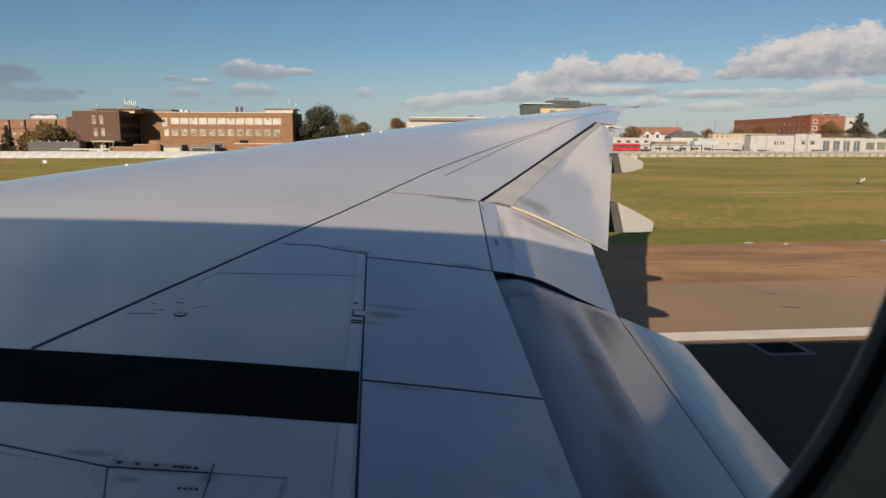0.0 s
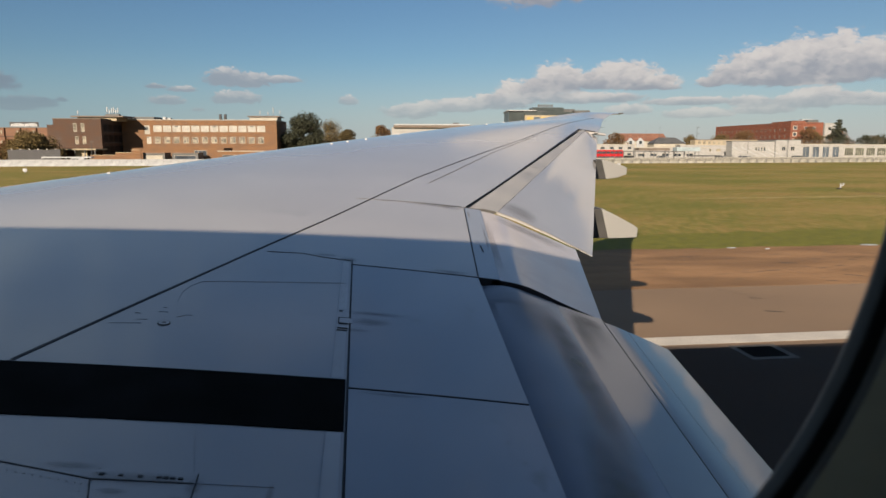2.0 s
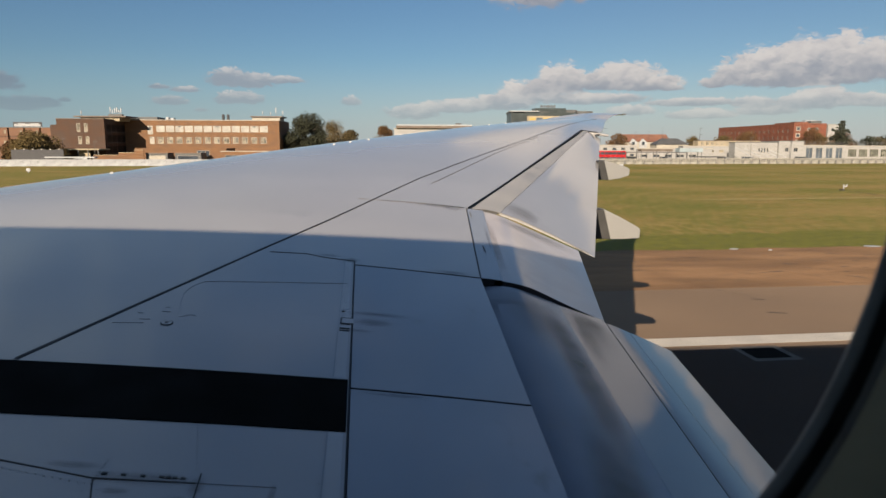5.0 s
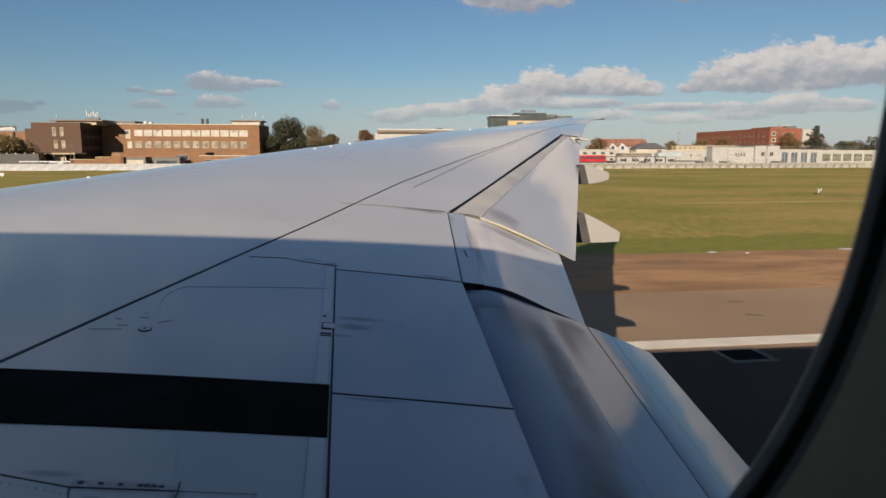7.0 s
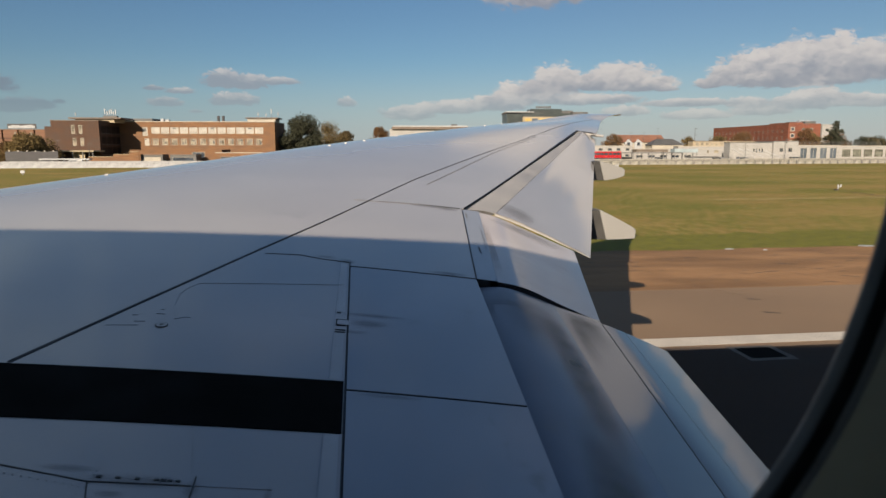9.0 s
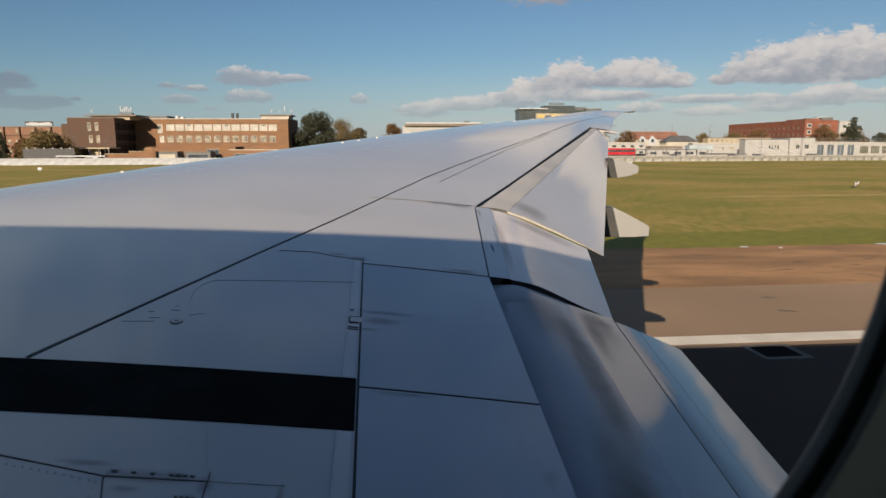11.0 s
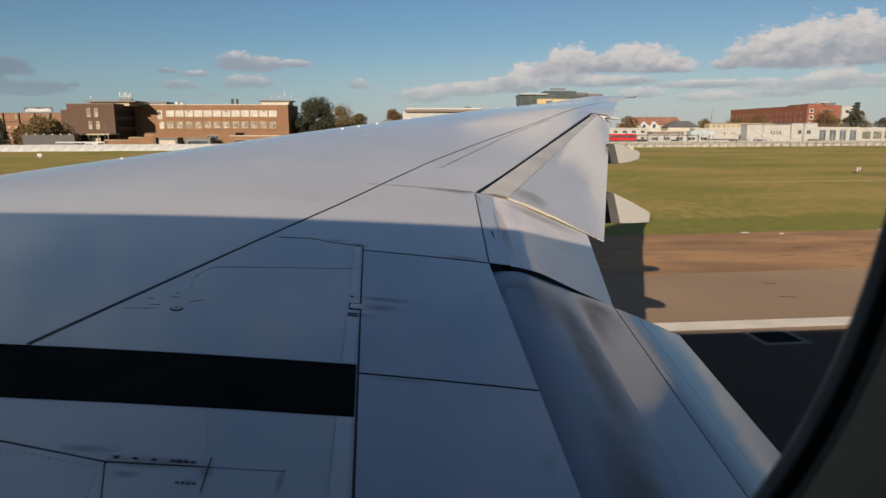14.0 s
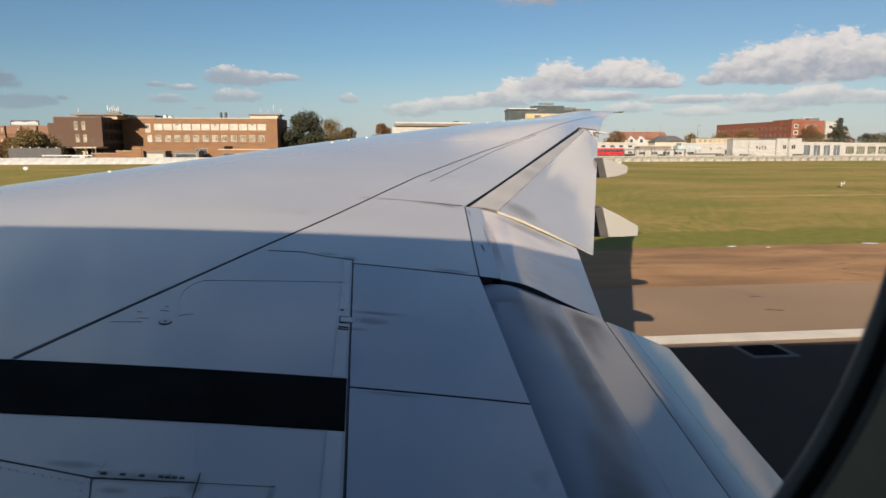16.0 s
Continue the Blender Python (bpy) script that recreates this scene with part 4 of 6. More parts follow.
def left_buildings():
    rng = random.Random(4)
    # tall stair block in front of the long brick office
    holes = [(-111.7, -110.5, 10.4, 13.3), (-109.2, -108.0, 10.4, 13.3), (-111.4, -110.2, 6.3, 8.9), (-108.9, -107.7, 6.3, 8.9)]
    tower = building("brick_block", -118.3, -102.4, 240, 18.5, 14.7, BRICK_DARK, "dark brown brick office block with paired windows and roof plant", holes, PALE_GLASS, bars=0, cross=1, cap=ROOF)
    block("roof_plant", 4.6, 18.0, 8, 18.0, 14.4, 15.7, TAN, tower, "low beige rooftop plant room")
    block("plant_roof", 2.6, 20.6, 7, 18.2, 15.7, 16.15, ROOF, tower, "brown overhanging flat roof")
    block("rear_plant", 15.6, 27.0, 19.5, 28.0, 14.6, 16.3, GREY, tower, "dark rear plant room")
    antennas(tower, [(13.3, 12, 3.3), (14.1, 12, 2.4), (14.9, 12, 2.9), (15.6, 12, 3.2), (16.3, 12, 2.4), (17.0, 12, 2.9), (4.4, 9, 1.8)], 16.15)
    block("mast_base", 12.8, 17.6, 11.4, 12.8, 16.15, 16.95, GREY, tower, "grey mast base")
    # side windows, their panes blackened to paint the wall's deep shade
    for z in (3.2, 6.9, 10.6):
        for k in range(4):
            win = block("side_window", 15.9, 15.96, 1.6 + 4.1 * k, 4.9 + 4.1 * k, z, z + 2.5, SHADED_PANE, tower, "window blackened to deepen the shade of the side wall")
            block("sill", 15.9, 16.05, 1.5 + 4.1 * k, 5.0 + 4.1 * k, z - 0.2, z - 0.02, GREY, win)
    block("side_annexe", -3.6, -0.05, 3, 15, 0, 12.9, BRICK_DARK, tower)
    # long brick office
    holes, panes = [(-94.2, -92.3, 9.9, 13.1), (-93.6, -91.9, 6.4, 9.0)], [BLIND, BLIND]
    for k in range(12):
        x = -91.0 + k * 3.42
        holes.append((x, x + 3.05, 10.75, 13.1))
        panes.append(BLIND)
        holes.append((x + 0.3, x + 2.45, 6.55, 8.95))
        panes.append(PALE_GLASS)
    office = building("brick_office", -102.6, -46.1, 257, 22, 15.0, BRICK, "long orange-brown brick office with two rows of pale windows", holes, BLIND, bars=1, cross=0, panes=panes)
    pane_rng = random.Random(31)
    for k in range(12):
        x = 11.6 + k * 3.42
        if k % 4 == 2:
            block("vent", x + 1.0, x + 2.1, 0.02, 0.13, 12.55, 12.95, GREY, office, "dark open top light")
        for q in range(pane_rng.choice((1, 2, 2))):
            u, w = x + 0.5 + pane_rng.uniform(0.0, 1.3), pane_rng.uniform(0.35, 0.6)
            z = pane_rng.uniform(6.9, 8.1)
            block("open_sash", u, u + w, 0.03, 0.13, z, z + pane_rng.uniform(0.4, 0.7), GREY, office, "dark open sash")
        block("mullion_panel", x - 0.36, x - 0.01, -0.02, 0.04, 6.5, 9.0, ROOF, office, "brown infill panel")
    for z in (11.0, 7.9):
        block("door_light", 8.75, 9.75, 0.02, 0.13, z + 0.6, z + 1.7 if z > 10 else z + 0.9, GREY, office, "dark door light")
    block("roof_plant", 45.6, 56.0, 5, 14, 14.5, 16.5, CREAM, office, "cream rooftop plant room")
    block("plant_roof", 45.0, 56.9, 4.4, 14.6, 16.5, 16.9, ROOF, office)
    for x in (34.6, 36.4):
        rod("chimney", (x, 6, 14.5), (x, 6, 17.5), 0.55, SLATE, office, 0.5, 12, "dark flue")
    antennas(office, [(49, 8, 2.0), (52.0, 8, 1.6), (54.0, 8, 3.4), (57.0 - 0.6, 9, 2.2)], 16.9)
    block("roof_vent", 13.2, 14.3, 6, 8, 14.5, 16.4, WHITE, office, "small white roof vent", 0.1)
    block("roof_vent", 14.9, 16.2, 6, 8, 14.5, 16.1, WHITE, office, "small white roof vent", 0.1)
    # low brick range and garages before it
    low = building("low_brick_range", -91.0, -60.5, 236, 12, 4.7, BRICK, "low brown brick range along the perimeter road", [(-70.4, -66.2, 2.2, 4.2)], GLASS, bars=2, cap=BRICK)
    for x0, x1 in ((-84.6, -77.6), (-75.2, -66.8)):
        g = building("garage", x0, x1, 228, 6, 3.2, GREY, "grey garage with a pale roller door", [(x0 + 0.7, x1 - 0.7, 0.2, 2.6)], CREAM if x0 < -80 else GLASS, bars=0, cap=ROOF)
    building("brick_annexe", -62.0, -38.0, 234, 10, 3.8, BRICK, "low brick annexe with a white fascia under the office", [(-60.5, -50.5, 1.6, 2.7), (-49, -41, 1.6, 2.7)], GLASS, bars=4)
    wall = thing("stepped_brick_wall", -100.5, 226, 0, "stepped low brick wall with a pale coping", "wall")
    for k, (x0, x1, h) in enumerate(((0, 8.0, 2.7), (8.0, 13.0, 3.5), (13.0, 16.0, 4.3))):
        block("step", x0, x1, 0, 0.4, -0.1, h, BRICK, wall)
        block("coping", x0, x1, -0.06, 0.46, h, h + 0.14, TAN, wall, "pale coping")
    shelter = thing("white_shelter", -106.5, 207.4, 0, "long low white shelter roof behind the barrier", "shelter")
    block("roof", 0, 14.5, 0, 2.2, 2.15, 2.5, WHITE, shelter, "white sheet roof", 0.05)
    for k in range(5):
        block("post", 0.2 + 3.45 * k, 0.35 + 3.45 * k, 0.2, 0.35, -0.1, 2.15, STEEL, shelter)
    # grey site fence
    fence = thing("site_fence", -119.6, 214, 0, "solid grey site fence panels", "fence")
    for k in range(6):
        block("panel", k * 2.6, k * 2.6 + 2.57, 0, 0.08, -0.1, 4.5 + 0.12 * (k % 2), SLATE, fence)
        block("clamp", k * 2.6 + 1.1, k * 2.6 + 1.5, -0.05, 0.1, 4.5, 4.85, CREAM, fence)
    hall = thing("entrance_canopy", -118.0, 231.0, 0, "pale flat entrance canopy over a dark undercroft", "canopy")
    block("slab", 0.0, 17.2, 0, 8.8, 4.3, 4.75, TAN, hall, "pale concrete slab", 0.05)
    for k in range(6):
        block("column", 0.3 + 3.25 * k, 0.6 + 3.25 * k, 0.3, 0.6, -0.1, 4.3, GREY, hall)
    block("screen", 9.5, 13.2, 2.4, 2.6, -0.1, 4.3, TAN, hall, "drab olive screen wall")
    # the brick hotel farther off, with dark slots between its bays
    hotel = thing("brick_hotel", -200, 300, 0, "orange-brown brick hotel with repeated bays and a rooftop sign", "building")
    bm = bmesh.new()
    add_box(bm, 0, 50, 1.2, 18, -0.3, 12.6)
    part("body", bm, GREY, hotel)
    x = -0.6
    for k in range(8):
        bay = block("bay", x, x + 5.85, 0, 1.7, 9.75, 13.1, BRICK_HOTEL, hotel)
        block("window", x + 4.5, x + 5.2, -0.05, 0.1, 10.6, 12.2, PALE_GLASS, bay)
        bay = block("bay", x, x + 5.85, 0.3, 1.7, -0.3, 9.3, BRICK_HOTEL, hotel)
        for z in (2.2, 6.0):
            block("window", x + 0.7, x + 1.9, 0.25, 0.4, z, z + 1.7, PALE_GLASS, bay)
            block("window", x + 4.0, x + 5.2, 0.25, 0.4, z, z + 1.7, PALE_GLASS, bay)
        block("bay_ledge", x + 0.1, x + 5.75, 0.2, 1.2, 9.32, 9.73, BRICK_DARK, hotel)
        x += 6.6
    block("roof", -0.2, 50.4, -0.2, 18.2, 13.1, 13.35, ROOF, hotel)
    sign = thing("roof_sign", -165.6, 300.6, 13.35, "dark rooftop sign board with white letters", "sign")
    x = 0.0
    for w in [rng.uniform(0.55, 0.95) for _ in range(13)]:
        block("letter_bar", x, x + w, 0, 0.15, 0.45, 1.5 + rng.uniform(-0.15, 0.35), WHITE, sign)
        x += w + 0.14
    block("board", -0.5, x + 0.4, 0.17, 0.35, 0.2, 2.25, SLATE, sign, "dark board")
    bm = bmesh.new()
    add_box(bm, -0.2, x, 0.16, 0.22, 0.3, 0.42)
    for k in range(6):
        add_box(bm, k * x / 5.2, k * x / 5.2 + 0.1, 0.16, 0.3, 0.0, 0.4)
    part("rack", bm, STEEL, sign)


def right_buildings():
    # far white office seen over the wing
    holes = [(-2.4 + 4.4 * k, 0.2 + 4.4 * k, 8.0, 10.2) for k in range(8)]
    far = building("white_office", -4.5, 35.0, 350, 16, 14.6, SHED_WHITE, "long white low-rise office with a brown fascia", holes, GLASS, bars=0)
    block("fascia", 1.0, 43.5, -1.6, 16, 14.9, 16.1, ROOF, far, "brown fascia band")
    block("roof_edge", 1.5, 40.0, -1.8, 16, 16.1, 16.7, WHITE, far, "white roof edge")
    block("roof_unit", 32, 35, 4, 8, 16.7, 17.6, GREY, far)
    # grey and yellow hotel over the wing tip
    hotel = thing("glass_hotel", 72, 450, 0, "large grey and yellow hotel with a stepped roof", "building")
    block("corner_tower", 0, 10.5, 0, 20, -0.3, 27.6, TEAL, hotel, "dark teal glass corner")
    block("tower_roof", -0.3, 26.0, 4, 22, 27.6, 28.7, GREY, hotel, "grey roof edge")
    block("body", 10.5, 52.0, 1.0, 24, -0.3, 25.8, TAN, hotel)
    for k in range(9):
        z = 0.9 + 2.75 * k
        for j in range(8):
            win = block("window", 12.5 + 4.7 * j, 16.4 + 4.7 * j, 0.8, 1.2, z, z + 1.8, YELLOW if (j + k) % 3 else BLUE_GLASS, hotel, "yellow-tinted window bay")
            block("sill", 12.4 + 4.7 * j, 16.5 + 4.7 * j, 0.7, 1.0, z - 0.15, z, CREAM, win)
    block("upper_storey", 10.0, 54.0, 2, 20, 25.8, 28.2, TEAL, hotel, "dark recessed top storey")
    block("roof_wing", 44.0, 54.5, -1, 20, 27.0, 29.0, GREY, hotel, "dark overhanging roof")
    block("roof_block", 17.0, 38.0, 5, 18, 28.2, 31.2, TEAL, hotel, "dark green-grey roof block")
    block("roof_shed", 36.0, 46.0, 6, 18, 28.2, 30.2, GREY, hotel, "grey roof shed")
    sign = thing("roof_sign", 92.5, 455, 31.2, "dark raised letters on a hotel roof, too small to read", "sign")
    for k in range(9):
        block("letter_bar", 1.15 * k, 1.15 * k + 0.85, 0, 0.2, 0.5, 2.0 - 0.3 * (k % 2), GREY, sign)
    bm = bmesh.new()
    for k in range(5):
        add_box(bm, 2.4 * k, 2.4 * k + 0.2, 0.2, 0.4, 0, 0.6)
    add_box(bm, 0, 10.2, 0.2, 0.4, 0.4, 0.6)
    part("rack", bm, STEEL, sign)
    block("white_roof", -0.6, 19.0, 2.0, 12.0, 28.7, 29.3, WHITE, hotel, "white roof edge")
    antennas(hotel, [(26 - 9, 8, 1.4), (49, 8, 1.2), (52, 8, 1.6)], 29.0)
    # house with a red clay roof and white gables
    house = thing("red_roof_house", 109.4, 330, 0, "white house with a red clay roof and small gables", "house")
    block("wall", 0, 23, 0.5, 10, -0.3, 8.4, CREAM, house)
    piece("end_gable", [(-0.1, 0.0, 8.2), (-0.1, 10.4, 8.2), (-0.1, 5.2, 11.6), (1.4, 0.0, 8.2), (1.4, 10.4, 8.2), (1.4, 5.2, 11.6)], [(0, 2, 1), (3, 4, 5), (0, 3, 5, 2), (1, 2, 5, 4), (0, 1, 4, 3)], WHITE, house, "white end gable")
    piece("roof", [(0.3, -0.2, 8.2), (23.6, -0.2, 8.2), (23.6, 10.6, 8.2), (0.3, 10.6, 8.2), (0.3, 5.2, 11.9), (23.0, 5.2, 11.9)],
          [(0, 1, 5, 4), (1, 2, 5), (2, 3, 4, 5), (3, 0, 4), (3, 2, 1, 0)], TILE, house, "red clay tiled roof")
    for x in (2.6, 7.6):
        piece("gable", [(x, -0.4, 5.0), (x + 3.8, -0.4, 5.0), (x + 3.8, -0.4, 8.0), (x + 1.9, -0.4, 9.7), (x, -0.4, 8.0), (x, 3, 5.0), (x + 3.8, 3, 5.0), (x + 3.8, 3, 8.0), (x + 1.9, 3, 9.7), (x, 3, 8.0)],
              [(0, 1, 2, 3, 4), (9, 8, 7, 6, 5), (2, 7, 8, 3), (3, 8, 9, 4), (1, 6, 7, 2), (4, 9, 5, 0)], WHITE, house, "white gable")
        block("window", x + 1.2, x + 2.6, -0.46, -0.3, 6.6, 8.2, GLASS, house)
    # white prefabs along the road
    holes = [(78.5 + 3.6 * k, 80.3 + 3.6 * k, z, z + 1.1) for k in range(4) for z in (2.0, 4.4)]
    building("white_prefab", 70.0, 92.0, 262, 8, 6.2, SHED_WHITE, "white two-storey prefabricated cabins", holes, GLASS, bars=0)
    building("white_shed", 92.4, 124.5, 266, 8, 5.0, SHED_WHITE, "long white flat-roofed shed", [(95 + 5 * k, 98 + 5 * k, 1.6, 2.8) for k in range(5)], GLASS, bars=1)
    store = thing("grey_house", 118.5, 310, 0, "grey house with a dark hipped slate roof", "house")
    block("wall", 0, 15, 0.4, 9, -0.3, 6.9, CREAM, store)
    piece("roof", [(-0.5, 0, 6.8), (15.5, 0, 6.8), (15.5, 9.5, 6.8), (-0.5, 9.5, 6.8), (3.5, 4.7, 9.7), (11.5, 4.7, 9.7)], [(0, 1, 5, 4), (1, 2, 5), (2, 3, 4, 5), (3, 0, 4), (3, 2, 1, 0)], GREY, store, "dark slate roof")
    building("white_store", 117.0, 141.0, 277, 5, 6.0, SHED_WHITE, "low white store behind the cabins", [(120 + 4.2 * k, 122 + 4.2 * k, 3.4, 4.6) for k in range(5)], PALE_GLASS, bars=0)
    # tan terrace with a row of arches
    holes = [(130.4 + 2.2 * k, 132.0 + 2.2 * k, 6.5, 7.9) for k in range(12)]
    tan = building("tan_terrace", 129.0, 157.5, 290, 5, 8.3, TAN, "long tan low building with a row of openings", holes, PALE_GLASS, bars=0, cap=ROOF)
    # white hangars
    holes = [(141.4 + 1.15 * k, 142.2 + 1.15 * k, 3.6, 5.4) for k in range(4)]
    building("white_hangar", 131.8, 149.2, 262, 5, 7.5, SHED_WHITE, "long white flat-roofed hangar", holes, GLASS, bars=0, cap=GREY)
    holes = [(151.8, 153.4, 3.9, 5.6), (155.4, 157.2, 3.9, 5.6)]
    building("white_hall", 149.3, 159.5, 261, 14, 8.1, SHED_WHITE, "taller white hall with two small windows", holes, GLASS, bars=1, cap=GREY)
    holes = [(161.4 + 4.15 * k, 164.3 + 4.15 * k, 1.2, 5.6) for k in range(4)]
    building("glazed_shed", 159.6, 178.0, 262.5, 12, 6.4, SHED_WHITE, "pale shed with four tall blue-grey glazed doors", holes, BLUE_GLASS, bars=1)
    holes = [(179.3 + 4.6 * k, 183.0 + 4.6 * k, 1.9, 5.1) for k in range(5)]
    building("window_shed", 178.2, 203.0, 263, 12, 6.2, SHED_WHITE, "white shed with a long row of windows", holes, GREEN_GLASS, bars=3, cross=1)
    walkway = thing("raised_walkway", 70.0, 256.5, 0, "dark raised walkway before the white cabins", "walkway")
    block("deck", 0, 40, 0, 1.2, 3.5, 3.85, GREY, walkway)
    for k in range(11):
        block("post", 4.0 * k, 4.0 * k + 0.25, 0.1, 0.35, -0.1, 4.9 if k % 2 else 3.5, GREY, walkway)
    frame_beams = thing("sloping_frame", 128.0, 254, 0, "white sloping steel frame beside the hangar", "frame")
    for k in range(5):
        bm = bmesh.new()
        add_rod(bm, (3.4 * k, 0, 5.6 - 0.25 * k), (3.4 * k + 6.5, 0, 2.2), 0.14, seg=6)
        add_rod(bm, (3.4 * k + 6.5, 0, 2.2), (3.4 * k + 6.5, 0, -0.1), 0.12, seg=6)
        part("beam", bm, WHITE, frame_beams)
    # deck and railing on the sheds' roofs
    rail = thing("roof_railing", 160, 264, 6.35, "thin grey roof railing", "railing")
    for k in range(19):
        rod("post", (k * 2.0, 0, 0.0), (k * 2.0, 0, 1.5), 0.05, STEEL, rail, seg=5)
    for z in (0.8, 1.5):
        rod("rail", (0, 0, z), (36, 0, z), 0.05, STEEL, rail, seg=5)
    # red brick flats
    holes = [(217.5 + 5.2 * k, 219.2 + 5.2 * k, z, z + 1.4) for k in range(17) for z in (6.6, 10.2, 13.8)]
    flats = building("red_flats", 214.2, 307.2, 450, 18, 18.2, BRICK_RED, "long four-storey red brick block", holes, DIM_PANE, bars=0, turn=-91.5, cap=TILE)
    block("roof_plant", 70, 91, 1.5, 14, 17.6, 19.2, BRICK_RED, flats)
    for x, h in ((74, 0.9), (84, 1.3), (89, 0.8)):
        block("roof_unit", x, x + 4, 9, 15, 17.6, 19.0 + h, WHITE if h > 1.1 else GREY, flats)
    for z in (7.4, 10.9, 14.4):
        win = block("corner_window", 93.0, 93.1, 1.2, 3.6, z, z + 2.3, CREAM, flats, "white-framed corner window")
        block("pane", 93.1, 93.14, 1.6, 3.2, z + 0.4, z + 1.9, GLASS, win)
        for y in (7.5, 12.0):
            win = block("side_window", 93.0, 93.08, y, y + 1.8, z + 0.2, z + 1.7, CREAM, flats)
            block("pane", 93.08, 93.12, y + 0.2, y + 1.6, z + 0.4, z + 1.5, GLASS, win)
    building("white_stair_tower", 231.5, 237.6, 358, 8, 17.8, SHED_WHITE, "white stair tower with one dark window", [(233.5, 235.4, 14.3, 16.0)], GLASS, bars=0)


left_buildings()
right_buildings()

# ---------------------------------------------------------------- perimeter


def perimeter():
    # low white barrier blocks along the edge of the grass
    slope = math.atan(0.145)

    def along(s, off=0.0):
        return (s * math.cos(slope) - off * math.sin(slope), 212.0 + s * math.sin(slope) + off * math.cos(slope))

    profile = [(-0.42, 0.0), (-0.42, 0.25), (-0.20, 0.75), (-0.14, 1.9), (0.14, 1.9), (0.20, 0.75), (0.42, 0.25), (0.42, 0.0)]
    verts = [(x, y, z) for x in (0.0, 3.975) for y, z in profile]
    n = len(profile)
    faces = [(i, (i + 1) % n, n + (i + 1) % n, n + i) for i in range(n)] + [tuple(range(n))[::-1], tuple(range(n, 2 * n))]
    wall = thing("perimeter_barrier", 0, 0, 0, "row of white and tan concrete barrier blocks along the airfield edge", "barrier")
    me = mesh_of("barrier_block", verts, faces, BARRIER)
    tan = mesh_of("barrier_block", verts, faces, BARRIER_TAN)
    rng = random.Random(8)
    for k in range(104):
        x, y = along(-190 + 4.0 * k)
        ob = new("barrier_block", me if k < 60 else tan)
        ob.parent = wall
        ob.matrix_basis = pose(x, y, rng.uniform(-0.03, 0.02), 0, 0, math.degrees(slope) + rng.uniform(-0.15, 0.15))
    # hoop barriers in front, on the right
    hoop = thing("hoop_barrier", 0, 0, 0, "thin grey hoop barrier in front of the white wall", "barrier", "hoop barriers")
    bm = bmesh.new()
    for a, b in (((-1.45, 0, 0), (-1.45, 0, 1.45)), ((1.45, 0, 0), (1.45, 0, 1.45)), ((-1.45, 0, 1.45), (1.45, 0, 1.45))):
        add_rod(bm, a, b, 0.075, seg=6)
    part("tube", bm, GREY, hoop)
    hoop.matrix_basis = pose(*along(66, -1.4), 0, 0, 0, math.degrees(slope))
    for k in range(1, 34):
        copy_thing(hoop, pose(*along(66 + 3.4 * k, -1.4), 0, 0, 0, math.degrees(slope)))


perimeter()

# ---------------------------------------------------------------- small things on the aircraft


